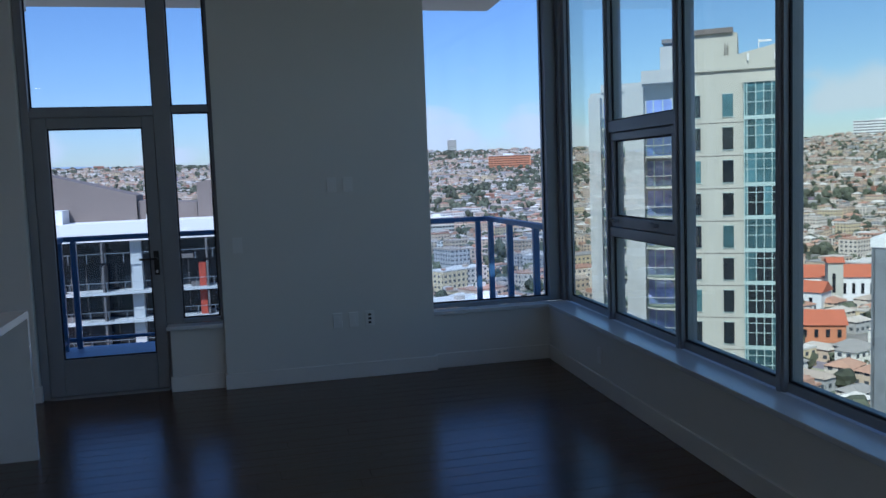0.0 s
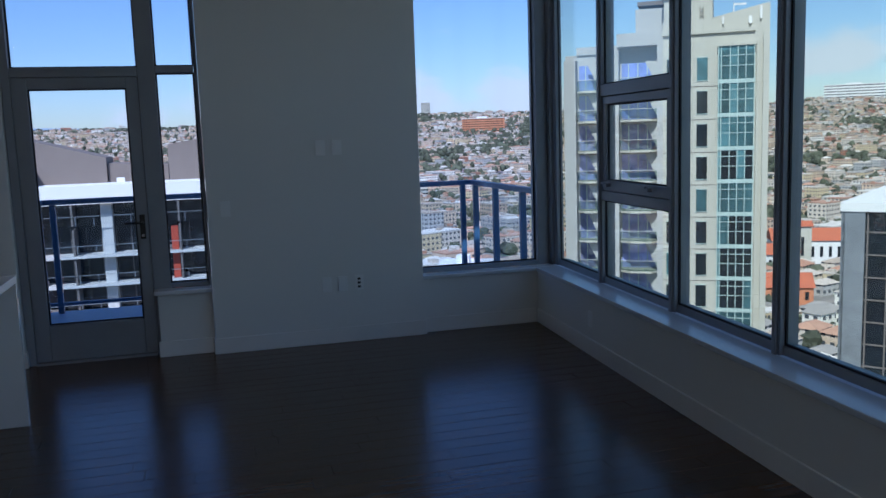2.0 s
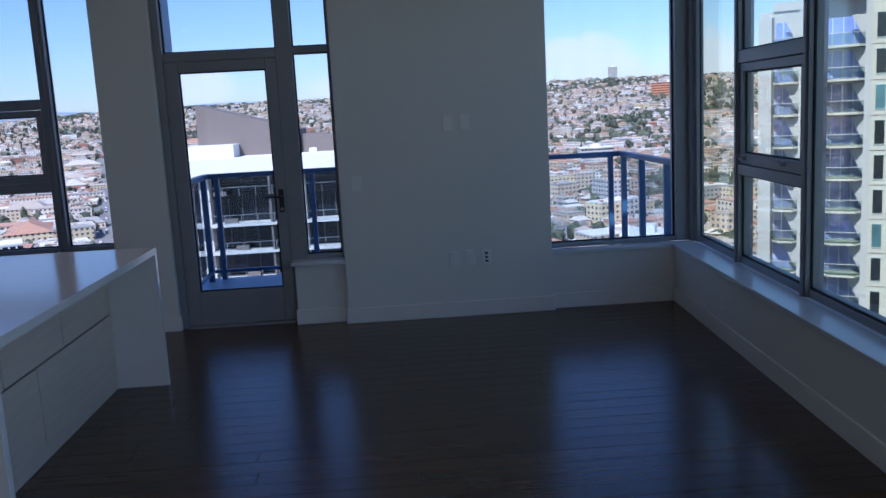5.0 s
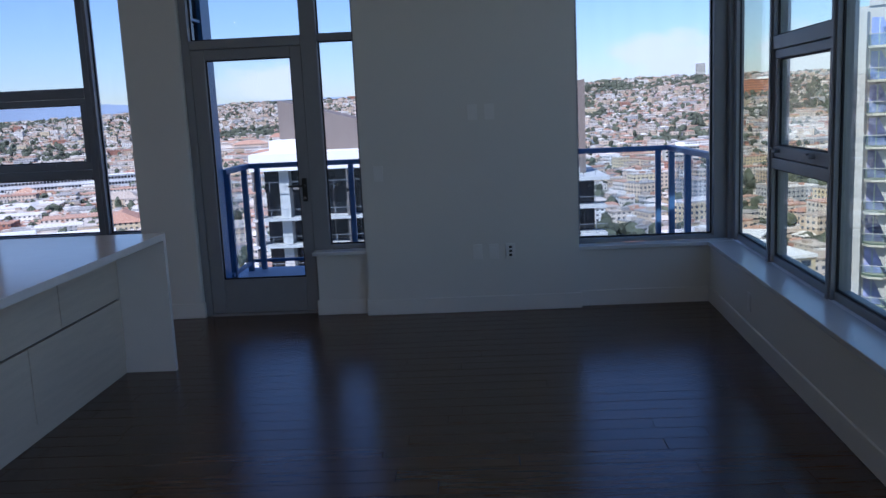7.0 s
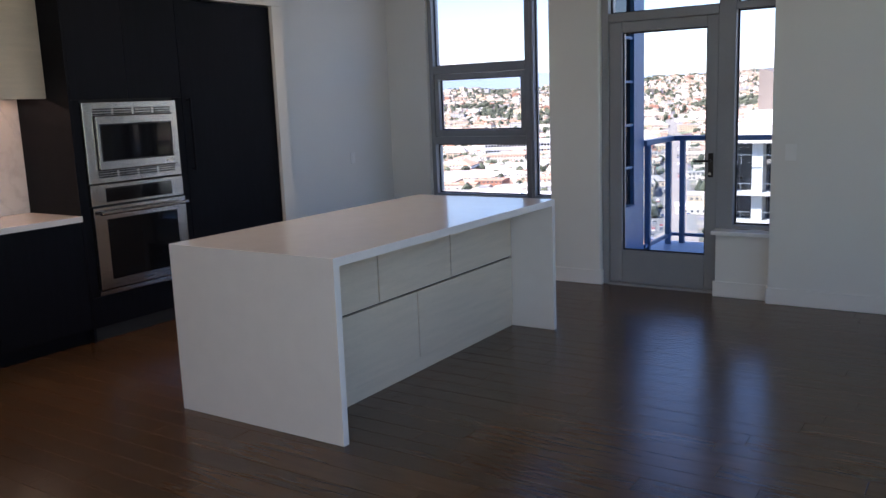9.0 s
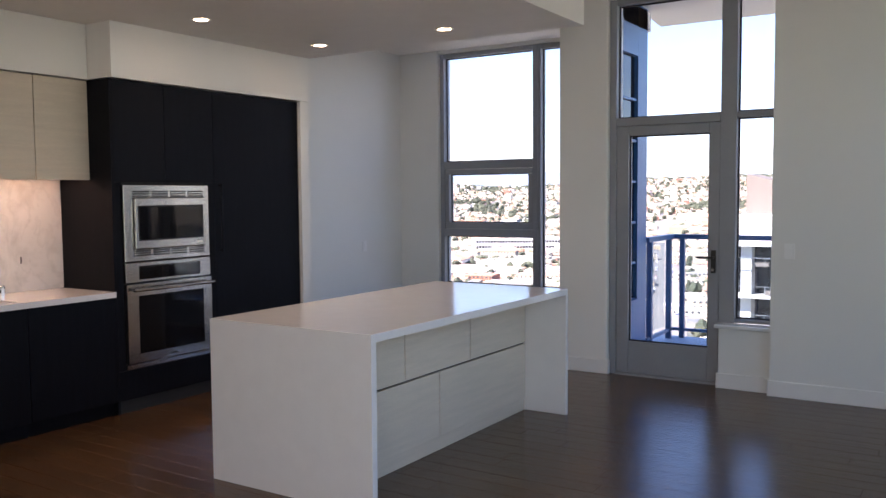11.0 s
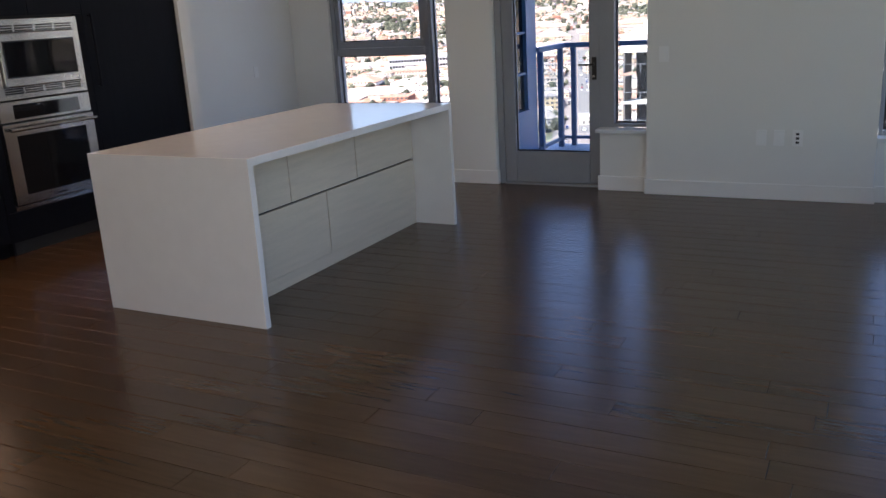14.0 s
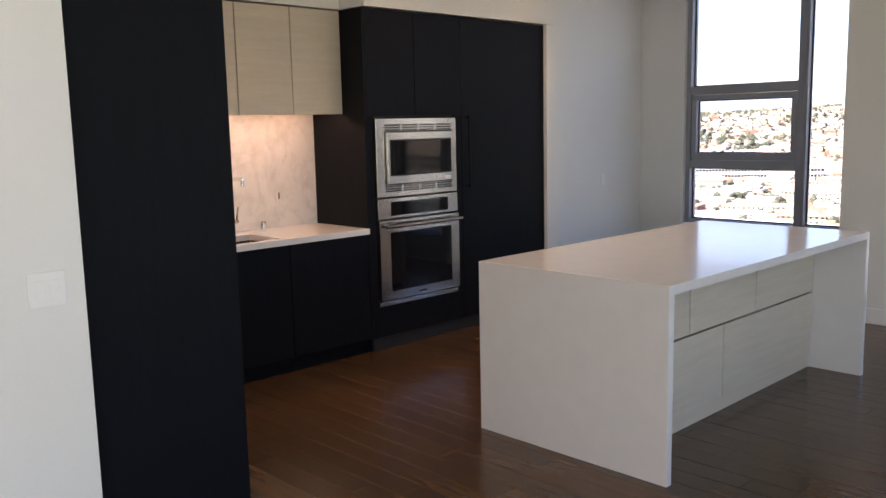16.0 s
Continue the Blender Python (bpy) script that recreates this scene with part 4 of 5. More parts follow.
# far mountains; the distance haze is put into their blue colour
hv, hf = [], []
for k in range(121):
    az = -70 + k
    p = place(az, 4650)
    top = 1.6 + 4650 * math.tan(radians(1.05 + 0.85 * math.exp(-((az + 33) / 8) ** 2) + 0.35 * noise.noise(Vector((az / 7, 0.2, 0)))))
    q = place(az, 4790)
    hv += [(p.x, p.y, -80), (p.x, p.y, top), (q.x, q.y, -80)]
for k in range(120):
    hf += [(3 * k, 3 * k + 1, 3 * k + 4, 3 * k + 3), (3 * k + 1, 3 * k + 2, 3 * k + 5, 3 * k + 4)]
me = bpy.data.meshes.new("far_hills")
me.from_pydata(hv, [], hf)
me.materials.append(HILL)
tagged(new("backdrop", me), "horizon mountains with blue haze put into their colour", "mountains", kind="structure")

# scattered buildings, roofs and trees
rc = random.Random(11)
wv, wf, rv, rf, tv, tf = [], [], [], [], [], []


def city_block(cx, cy, w, d, h, turn, z0, pitched):
    c, s = math.cos(turn), math.sin(turn)
    k = len(wv)
    pts = [(cx + c * u - s * v, cy + s * u + c * v) for u, v in ((-w / 2, -d / 2), (w / 2, -d / 2), (w / 2, d / 2), (-w / 2, d / 2))]
    wv.extend([(x, y, z0 - 6) for x, y in pts] + [(x, y, z0 + h) for x, y in pts])
    wf.extend([(k + i, k + (i + 1) % 4, k + 4 + (i + 1) % 4, k + 4 + i) for i in range(4)])
    k = len(rv)
    o = 0.5 if pitched else 0.15
    eave = [(cx + c * u - s * v, cy + s * u + c * v) for u, v in ((-w / 2 - o, -d / 2 - o), (w / 2 + o, -d / 2 - o), (w / 2 + o, d / 2 + o), (-w / 2 - o, d / 2 + o))]
    if pitched:
        l = w * 0.25
        rv.extend([(x, y, z0 + h) for x, y in eave] + [(cx - c * l, cy - s * l, z0 + h + d * 0.22), (cx + c * l, cy + s * l, z0 + h + d * 0.22)])
        rf.extend([(k, k + 1, k + 5, k + 4), (k + 1, k + 2, k + 5), (k + 2, k + 3, k + 4, k + 5), (k + 3, k, k + 4)])
    else:
        rv.extend([(x, y, z0 + h - 0.1) for x, y in eave] + [(x, y, z0 + h + 0.6) for x, y in eave])
        rf.extend([(k + i, k + (i + 1) % 4, k + 4 + (i + 1) % 4, k + 4 + i) for i in range(4)] + [(k + 4, k + 5, k + 6, k + 7)])
        for _ in range(rc.randint(0, 3)):
            bx, by = rc.uniform(-w * 0.35, w * 0.35), rc.uniform(-d * 0.35, d * 0.35)
            q = rc.uniform(0.8, 2.2)
            k = len(rv)
            base = [(cx + c * (bx + u) - s * (by + v), cy + s * (bx + u) + c * (by + v)) for u, v in ((-q, -q), (q, -q), (q, q), (-q, q))]
            rv.extend([(x, y, z0 + h + 0.5) for x, y in base] + [(x, y, z0 + h + 0.6 + q) for x, y in base])
            rf.extend([(k + i, k + (i + 1) % 4, k + 4 + (i + 1) % 4, k + 4 + i) for i in range(4)] + [(k + 4, k + 5, k + 6, k + 7)])


ICO = []
for sub in (1, 2):
    bm = bmesh.new()
    bmesh.ops.create_icosphere(bm, subdivisions=sub, radius=1)
    bm.verts.index_update()
    ICO.append(([v.co.copy() for v in bm.verts], [tuple(v.index for v in f.verts) for f in bm.faces]))
    bm.free()


def city_tree(x, y, r, tall, z0, fine):
    vs, fs = ICO[fine]
    k = len(tv)
    p = rc.uniform(0, 50)
    for v in vs:
        g = 1 + 0.55 * noise.noise(v * 1.7 + Vector((p, p, 0)))
        tv.append((x + v.x * r * g, y + v.y * r * g, z0 + tall * 0.55 + v.z * tall * 0.55 * g))
    tf.extend([tuple(i + k for i in f) for f in fs])


TURN = radians(17)
ROAD_AZ = -18.0
ca, sa = math.cos(TURN), math.sin(TURN)
ring = 190.0
while ring < 2650:
    step = 14.0 + ring * 0.0035
    az = -46 + rc.uniform(0, 1)
    while az < 60:
        d = ring + rc.uniform(-0.35, 0.35) * step
        az += math.degrees(step * rc.uniform(0.75, 1.25) / ring)
        p = place(az, d)
        u = p.x * ca + p.y * sa
        v = -p.x * sa + p.y * ca
        if abs(az - ROAD_AZ) * d / 57 < 17 and d < 1500:
            continue
        if d < 215 and -19 < az < 12:
            continue
        flat = az < -9 and 300 < d < 1500
        green = noise.noise(Vector((p.x / 260, p.y / 260, 2.0))) + (0.08 if az > 34 and 260 < d < 700 else 0.0) + (0.25 if d > 1500 and 4 < az < 16 else 0)
        z0 = height(p.x, p.y)
        street = (u % 95) < 11 or (v % 62) < 10
        if street and d < 1300:
            if rc.random() < 0.35:
                city_tree(p.x, p.y, rc.uniform(2.5, 4.5), rc.uniform(5, 10), z0, 1 if d < 700 else 0)
            continue
        if green > (0.5 if flat else 0.2) and rc.random() < 0.75:
            for _ in range(3):
                q = rc.uniform(2.5, 5.0)
                city_tree(p.x + rc.uniform(-9, 9), p.y + rc.uniform(-9, 9), q, q * rc.uniform(1.2, 2.2), z0, 1 if d < 700 else 0)
            continue
        turn = TURN + radians(rc.choice((0, 0, 90, 90, 8)) + rc.uniform(-3, 3))
        big = rc.random() < (0.16 if d < 1000 else 0.08) and not (az > 32 and d < 500)
        if flat:
            if rc.random() < 0.35:
                w, dd, h = rc.uniform(22, 55), rc.uniform(16, 30), rc.uniform(4, 9)
            else:
                w, dd, h = rc.uniform(7, 14), rc.uniform(7, 11), rc.uniform(3.5, 6.5)
        elif big:
            w, dd, h = rc.uniform(14, 27), rc.uniform(11, 16), rc.uniform(9, 18 if d < 700 else 12)
        else:
            w, dd, h = rc.uniform(7, 13), rc.uniform(6.5, 10), rc.uniform(4, 9 if d < 800 and az < 32 else 6.5)
        city_block(p.x, p.y, w, dd, h, turn, z0, rc.random() < (0.8 if az > 32 and d < 500 else 0.12 if flat else 0.45) and not big)
        for _ in range(rc.choice((0, 1, 1, 2, 3) if d > 500 else (0, 1, 2, 2))):
            q = rc.uniform(2, 4.5)
            city_tree(p.x + rc.uniform(-14, 14), p.y + rc.uniform(-14, 14), q, q * rc.uniform(1.2, 2.4), z0, 1 if d < 700 else 0)
    ring += step * 0.95
for k in range(500):
    p = place(-46 + 106 * k / 500 + rc.uniform(-0.2, 0.2), rc.uniform(2450, 2750))
    q = rc.uniform(6, 11)
    city_tree(p.x, p.y, q * rc.uniform(0.9, 1.8), q, height(p.x, p.y), 0)
for name, vv, ff, mat, label, cat in (("city_houses", wv, wf, FACADE, "dense pale city houses spread to the hills", "buildings"), ("city_roofs", rv, rf, ROOFS, "red tile and pale flat city roofs", "roofs"), ("city_trees", tv, tf, LEAF, "dark green trees between the houses", "trees")):
    me = bpy.data.meshes.new(name)
    me.from_pydata(vv, [], ff)
    me.materials.append(mat)
    tagged(new(name, me), label, cat, kind="stuff")

# the straight avenue
a = radians(ROAD_AZ)
side = Vector((math.cos(a), -math.sin(a), 0)) * 13
av, af = [], []
for k, d in enumerate(range(120, 1500, 60)):
    p = place(ROAD_AZ, d)
    z = height(p.x, p.y) + 0.4
    av += [(p.x - side.x, p.y - side.y, z), (p.x + side.x, p.y + side.y, z)]
    if k:
        af.append((2 * k - 2, 2 * k - 1, 2 * k + 1, 2 * k))
me = bpy.data.meshes.new("road")
me.from_pydata(av, [], af)
me.materials.append(ASPHALT)
tagged(new("road", me), "straight grey avenue running towards the hills", "road", kind="structure")
CARS = ramp_material("car paint", [(0.0, (0.7, 0.7, 0.7)), (0.3, (0.05, 0.05, 0.06)), (0.55, (0.3, 0.3, 0.32)), (0.75, (0.35, 0.04, 0.03)), (0.85, (0.06, 0.1, 0.25))], rough=0.3)
cv, cf = [], []
for k in range(260):
    if k < 90:
        p = place(ROAD_AZ, rc.uniform(220, 1100)) + side * rc.choice((-0.7, -0.4, 0.35, 0.7))
    else:
        p = place(rc.uniform(-33, -22), rc.uniform(330, 620))
        p.x, p.y = round(p.x / 3.2) * 3.2, round(p.y / 13) * 13
    z = height(p.x, p.y) + 0.5
    q = len(cv)
    for (sx, sy, z0, z1) in ((0.9, 2.2, 0, 0.75), (0.8, 1.2, 0.75, 1.4)):
        q = len(cv)
        pts = [(p.x + math.cos(-a) * u - math.sin(-a) * v, p.y + math.sin(-a) * u + math.cos(-a) * v) for u, v in ((-sx, -sy), (sx, -sy), (sx, sy), (-sx, sy))]
        cv += [(x, y, z + z0) for x, y in pts] + [(x, y, z + z1) for x, y in pts]
        cf += [(q + i, q + (i + 1) % 4, q + 4 + (i + 1) % 4, q + 4 + i) for i in range(4)] + [(q + 4, q + 5, q + 6, q + 7)]
me = bpy.data.meshes.new("parked_cars")
me.from_pydata(cv, [], cf)
me.materials.append(CARS)
tagged(new("parked_cars", me), "tiny parked and driving cars far below", "cars", kind="stuff")


class Site:
    """Builds parts of one far building in its own metres: u along the front, v away from us, z up."""

    def __init__(self, name, label, corner_at, facing, wide=1.0):
        self.thing = thing(name, label, "building")
        self.m = Matrix.Translation(corner_at) @ Matrix.Rotation(radians(facing), 4, "Z") @ Matrix.Diagonal((wide, 1, 1, 1))

    def add(self, name, boxes, material, parent=None, label=""):
        bm = bmesh.new()
        for b in boxes:
            add_box(bm, *b)
        bm.transform(self.m)
        return part(name, bm, material, parent or self.thing, label)


# cream tower with a teal glass strip and a wing of balconies
base = place(32.0, 88)
tw = Site("apartment_tower", "tall cream concrete apartment tower with teal glass", Vector((base.x, base.y, 0)), -34)
FL = 3.2
TW_L, TW_R = -2.9, 6.9
# lilac reflection tint put into the base colour of the wing's glazing
LILAC = surface("lilac tinted facade glass", (0.24, 0.26, 0.52), 0.12, vary=0.6, scale=0.5, fine=1.5, bump=0, random_by="object", spread=0.5)
tw.add("main_block", [(TW_L, TW_R, 0.3, 17, GROUND, 11.0)], CREAM)
tw.add("cornice", [(TW_L - 0.1, 5.6, 0.05, 0.34, 10.5, 10.9)], CREAM)
bm = bmesh.new()
front = [(TW_L, 11.0), (TW_R, 11.0), (TW_R, 13.1), (1.3, 11.9), (TW_L, 11.9)]
lo = [bm.verts.new((u, 0.3, z)) for u, z in front]
hi = [bm.verts.new((u, 0.75, z)) for u, z in front]
bm.faces.new(lo)
bm.faces.new(hi[::-1])
for k in range(5):
    bm.faces.new((lo[k], hi[k], hi[(k + 1) % 5], lo[(k + 1) % 5]))
bmesh.ops.recalc_face_normals(bm, faces=bm.faces)
bm.transform(tw.m)
part("parapet", bm, CREAM, tw.thing, "parapet rising towards the corner")
tw.add("parapet_return", [(TW_R - 0.45, TW_R, 0.76, 16, 11.0, 13.0)], CREAM)
tw.add("roof_house", [(TW_L, 1.7, 1.2, 8, 11.0, 14.2)], CREAM)
tw.add("roof_cap", [(TW_L - 0.2, 1.3, 0.9, 8.3, 14.2, 14.7)], BROWN_DARK)
tw.add("roof_ladder", [(0.5, 0.56, 0.98, 1.05, 11.0, 13.2), (0.8, 0.86, 0.98, 1.05, 11.0, 13.2)] + [(0.5, 0.86, 0.98, 1.05, 11.3 + k * 0.4, 11.36 + k * 0.4) for k in range(5)], BROWN_DARK)
tw.add("roof_mast", [(3.6, 3.7, 2, 2.2, 11.0, 13.5), (3.6, 4.8, 2, 2.1, 13.2, 13.4)], WHITEC)
for fixture in ((5.0, 5.3, 0.0, 0.3, 11.2, 11.9), (2.6, 2.75, 0.05, 0.3, 11.3, 12.0), (6.0, 6.2, 0.05, 0.3, 11.6, 12.8)):
    tw.add("facade_fixture", [fixture], WHITEC)
tw.add("pier", [(5.75, 6.0, -0.02, 0.3, GROUND, 9.6), (6.35, TW_R, -0.02, 0.3, GROUND, 10.4)], CREAM)
tw.add("side_window", [(TW_R - 0.02, TW_R + 0.06, 3 + 5 * k, 5 + 5 * k, GROUND, 9) for k in range(3)], DARKGLASS)
strip = tw.add("glass_strip", [(2.3, 5.6, -0.12, 0.3, GROUND, 9.2)], TEAL, label="teal glass strip")
nf = 19
DARK_FLOORS = (3, 5, 6, 7, 9, 12, 14, 15)
for f in range(nf):
    z = 6.1 - f * FL
    tw.add("spandrel", [(2.25, 5.65, -0.22, -0.12, z - 0.42, z - 0.05)], BALGLASS, strip)
    tw.add("floor_joint", [(TW_L, 2.2, 0.27, 0.302, z - 0.62, z - 0.56)], BROWN_DARK)
    for k, (u0, u1) in enumerate(((2.62, 3.32), (3.4, 4.04), (4.12, 4.76), (4.84, 5.5))):
        mat = DARKGLASS if f in DARK_FLOORS and (f + k) % 5 else TEAL
        tw.add("strip_pane", [(u0, u1, -0.17, -0.125, z, z + 2.7)], mat, strip)
    tw.add("strip_transom", [(2.3, 5.6, -0.2, -0.12, z + 1.2, z + 1.27), (2.3, 5.6, -0.2, -0.12, z + 2.15, z + 2.22)], BALGLASS, strip)
    for u0, u1 in ((-2.55, -1.75), (0.3, 1.3)):
        win = tw.add("window", [(u0, u1, 0.2, 0.303, z, z + 2.15)], TEAL if (f * 3 + int(u0)) % 4 == 0 else DARKGLASS)
        um = (u0 + u1) / 2
        tw.add("window_frame", [(u0 - 0.06, u1 + 0.06, 0.22, 0.33, z - 0.08, z - 0.001), (u0 - 0.06, u1 + 0.06, 0.22, 0.33, z + 2.151, z + 2.2), (um - 0.03, um + 0.03, 0.24, 0.33, z, z + 2.15), (u0, u1, 0.24, 0.33, z + 1.0, z + 1.06)], BALGLASS, win)
tw.add("strip_mullion", [(u, u + 0.08, -0.24, -0.12, GROUND, 9.2) for u in (2.27, 2.52, 3.32, 4.04, 4.76, 5.52)], BALGLASS, strip)
tw.add("strip_head", [(2.2, 5.7, -0.3, 0.3, 9.2, 9.5)], CREAM)
WINGC = surface("pale grey concrete", (0.40, 0.40, 0.40), 0.85, vary=0.07, scale=0.4, fine=4)
# the balcony wing: a wide bay and a narrow bay with walls between
WB = 3.2
wing = tw.add("wing", [(-13.1, TW_L - 0.01, WB, 16, GROUND, 9.4)], WINGC)
tw.add("wing_roof", [(-11.9, -3.0, WB - 0.2, 14, 9.4, 10.2), (-7.6, -3.0, WB - 1.4, 13, 9.9, 11.2), (-5.8, -3.0, WB - 0.4, 12, 11.2, 13.6)], WINGC)
tw.add("wing_roof_fin", [(-5.6, -3.0, WB - 0.6, 12.2, 13.9, 14.3)], BROWN_DARK)
tw.add("wing_wall", [(-3.5, -2.92, 0.5, WB, GROUND, 9.8), (-9.3, -7.4, 1.6, WB, GROUND, 9.6), (-13.0, -11.8, 1.6, WB, GROUND, 8.8)], WINGC)
for f in range(nf + 1):
    z = 5.6 - f * 3.1
    for u0, u1, depth in ((-7.3, -3.5, 2.5), (-11.7, -9.35, 2.0)):
        tw.add("balcony_glazing", [(u0 + 0.05, u1 - 0.05, WB - 0.1, WB + 0.05, z + 0.1, z + 2.7)], BLUEGLASS if f < 2 else LILAC, wing)
        tw.add("glazing_mullion", [(u, u + 0.1, WB - 0.18, WB - 0.1, z + 0.1, z + 2.7) for u in np.arange(u0 + 0.7, u1 - 0.3, 0.95)], BALGLASS, wing)
        # a pale upright triangle at the bay's right end on each floor
        bm = bmesh.new()
        scr = [(u1, z + 0.15), (u1, z + 2.75), (u1 - 1.3, z + 2.75)]
        lo = [bm.verts.new((u, WB - depth * 0.55, q)) for u, q in scr]
        hi = [bm.verts.new((u, WB - depth * 0.55 + 0.15, q)) for u, q in scr]
        bm.faces.new(lo)
        bm.faces.new(hi[::-1])
        for k in range(3):
            bm.faces.new((lo[k], hi[k], hi[(k + 1) % 3], lo[(k + 1) % 3]))
        bmesh.ops.recalc_face_normals(bm, faces=bm.faces)
        bm.transform(tw.m)
        part("screen_wall", bm, WINGC, wing)
        pts = [(u0, WB), (u0, WB - depth * 0.6), (u0 + (u1 - u0) * 0.3, WB - depth), (u1 - (u1 - u0) * 0.15, WB - depth), (u1 + 0.15, WB - depth * 0.6), (u1 + 0.15, WB)]
        slab = prism(pts, z - 0.16, z + 0.06)
        slab.transform(tw.m)
        bal = part("balcony", slab, CREAM, tw.thing)
        bm = bmesh.new()
        lo = [bm.verts.new((u, v, z + 0.06)) for u, v in pts]
        hi = [bm.verts.new((u, v, z + 1.1)) for u, v in pts]
        for k in range(len(pts) - 1):
            bm.faces.new((lo[k], lo[k + 1], hi[k + 1], hi[k]))
        bmesh.ops.solidify(bm, geom=bm.faces[:], thickness=0.04)
        bm.transform(tw.m)
        part("balustrade", bm, BALGLASS_CLEAR, bal)
        tw.add("balcony_rail", [(u0, u1, WB - depth - 0.03, WB - depth + 0.03, z + 1.1, z + 1.16)], WINGC, bal)

# white balcony block with brown roof walls
PALEC = surface("off-white concrete", (0.50, 0.49, 0.47), 0.8, vary=0.06, scale=0.4, fine=4)
bb = Site("apartment_block", "white balcony apartment block with brown roof walls", Vector((0, 88, 0)), 0)
UL, UR, UM = -24.0, 15.4, -2.0
bb.add("core", [(UL + 1, UR - 1, 2.2, 18, GROUND, -6.8)], DARKGLASS)
bb.add("roof", [(UL, 0.6, -0.8, 18, -4.2, -2.3), (UL + 2, -17.0, 1.0, 6, -2.3, -0.9), (0.6, 3.4, -0.6, 6, -3.8, -1.9)], WHITEC)
bb.add("terrace", [(0.6, UR + 0.3, -1.0, 18, -6.7, -6.3)], PALEC)
bb.add("penthouse", [(UL + 1, 0.4, 1.8, 12, -6.8, -4.2)], DARKGLASS)
bb.add("terrace_planter", [(3.4, 7.0, 2.0, 2.6, -6.3, -5.2), (9.0, 12.6, 0.4, 0.9, -6.3, -5.3)], PALEC)
for u in np.arange(UL + 3, UR, 10.5):
    bb.add("column", [(u, u + 1.1, 0.3, 2.2, GROUND, -4.2 if u < 0 else -7.0)], PALEC)
for u, wide in ((-3.6, 0.7), (10.6, 1.4)):
    bb.add("red_panel", [(u, u + wide, 0.1, 0.6, -40, -7.0)], REDPANEL)
for f in range(19):
    z = -9.6 - f * 3.05 + 3.0
    if f:
        bb.add("floor_slab", [(UL, UR, -0.9, 2.2, z - 0.13, z + 0.13)], PALEC)
    posts = [(u, u + 0.06, -0.82, -0.76, z + 0.17, z + 1.15) for u in np.arange(UL + 0.3, UR, 1.8)]
    if f < 8:
        bb.add("railing_posts", posts + [(UL, UR, -0.84, -0.76, z + 1.12, z + 1.18)], STEELCLAD)
    bb.add("dividers", [(u, u + 0.2, -0.7, 2.2, z + 0.17, z + 2.8) for u in np.arange(UL + 0.2, UR - 1, 10.5)], BROWN_DARK)
    bb.add("window_frames", [(u, u + 0.08, 2.08, 2.2, z + 0.17, z + 2.8) for u in np.arange(UL + 1.2, UR - 1, 1.5)], BROWN_DARK)
    if f < 6:
        bb.add("outdoor_furniture", [(u, u + 1.4, 0.3, 1.0, z + 0.17, z + 0.6) for u in np.arange(UL + 4.5 + f, UR - 3, 14)], BROWN_DARK)
bb.m = Matrix.Translation((0, 93, 0))


def sloped(name, u0, u1, z0, za, zb, v0, v1, mat):
    bm = bmesh.new()
    c = [(u0, v0, z0), (u1, v0, z0), (u1, v0, zb), (u0, v0, za)]
    lo = [bm.verts.new(p) for p in c]
    hi = [bm.verts.new((p[0], v1, p[2])) for p in c]
    bm.faces.new(lo)
    bm.faces.new(hi[::-1])
    for k in range(4):
        bm.faces.new((lo[k], hi[k], hi[(k + 1) % 4], lo[(k + 1) % 4]))
    bmesh.ops.recalc_face_normals(bm, faces=bm.faces)
    bm.transform(bb.m)
    return part(name, bm, mat, bb.thing, "sloping brown roof wall")


sloped("roof_wall", -21.6, -10.0, -6.5, 3.6, 0.4, 0, 8, BROWN)
sloped("roof_wall", -9.9, -3.6, -6.5, -0.2, -0.6, 0.5, 8, BROWN)
# the tall wall rises to one side and has a hole near its end
def rise(u):
    return 1.6 + 0.16 * (u + 3.5)


for u0, u1, z0, z1 in ((-3.5, 9.4, -7.0, None), (9.4, 12.3, -7.0, -0.5), (9.4, 12.3, 1.3, None), (12.3, 13.9, -7.0, None)):
    sloped("roof_wall", u0, u1, z0, rise(u0) if z1 is None else z1, rise(u1) if z1 is None else z1, 0, 1.2, BROWN)
# a darker panel on the wall's face imitates the shade inside a recess
bb.add("wall_recess", [(9.6, 12.2, -0.12, -0.02, -6.0, -0.7)], BROWN_DARK)
bb.add("opening_beam", [(9.4, 12.3, 0.4, 0.7, 0.5, 0.75)], WHITEC)
bb.add("roof_vents", [(-9.0, -8.2, -0.7, -0.1, -2.3, -1.8)], WHITEC)

# dark glass office tower
base = place(41.0, 62)
dt = Site("office_tower", "dark glass office tower with a pale roof edge", Vector((base.x, base.y, 0)), -52)
dt.add("body", [(0, 18, 0.1, 16, GROUND, -4.2)], DARKGLASS)
dt.add("side_cladding", [(-0.25, -0.02, -0.1, 16, GROUND, -4.0), (-0.2, 1.2, -0.1, 0.08, GROUND, -4.0)], STEELCLAD)
dt.add("roof_edge", [(-0.3, 18.2, -0.2, 16.2, -4.2, -3.6)], WHITEC)
dt.add("mullions", [(u, u + 0.1, 0.0, 0.1, GROUND, -4.2) for u in np.arange(1.3, 18, 1.2)], BROWN_DARK)
for f in range(30):
    dt.add("spandrel", [(1.2, 18, 0.02, 0.1, -5.6 - f * 1.5, -5.5 - f * 1.5)], BROWN_DARK)


SAND = surface("sand coloured stucco", (0.50, 0.42, 0.26), 0.85, vary=0.06, scale=0.3, fine=3)


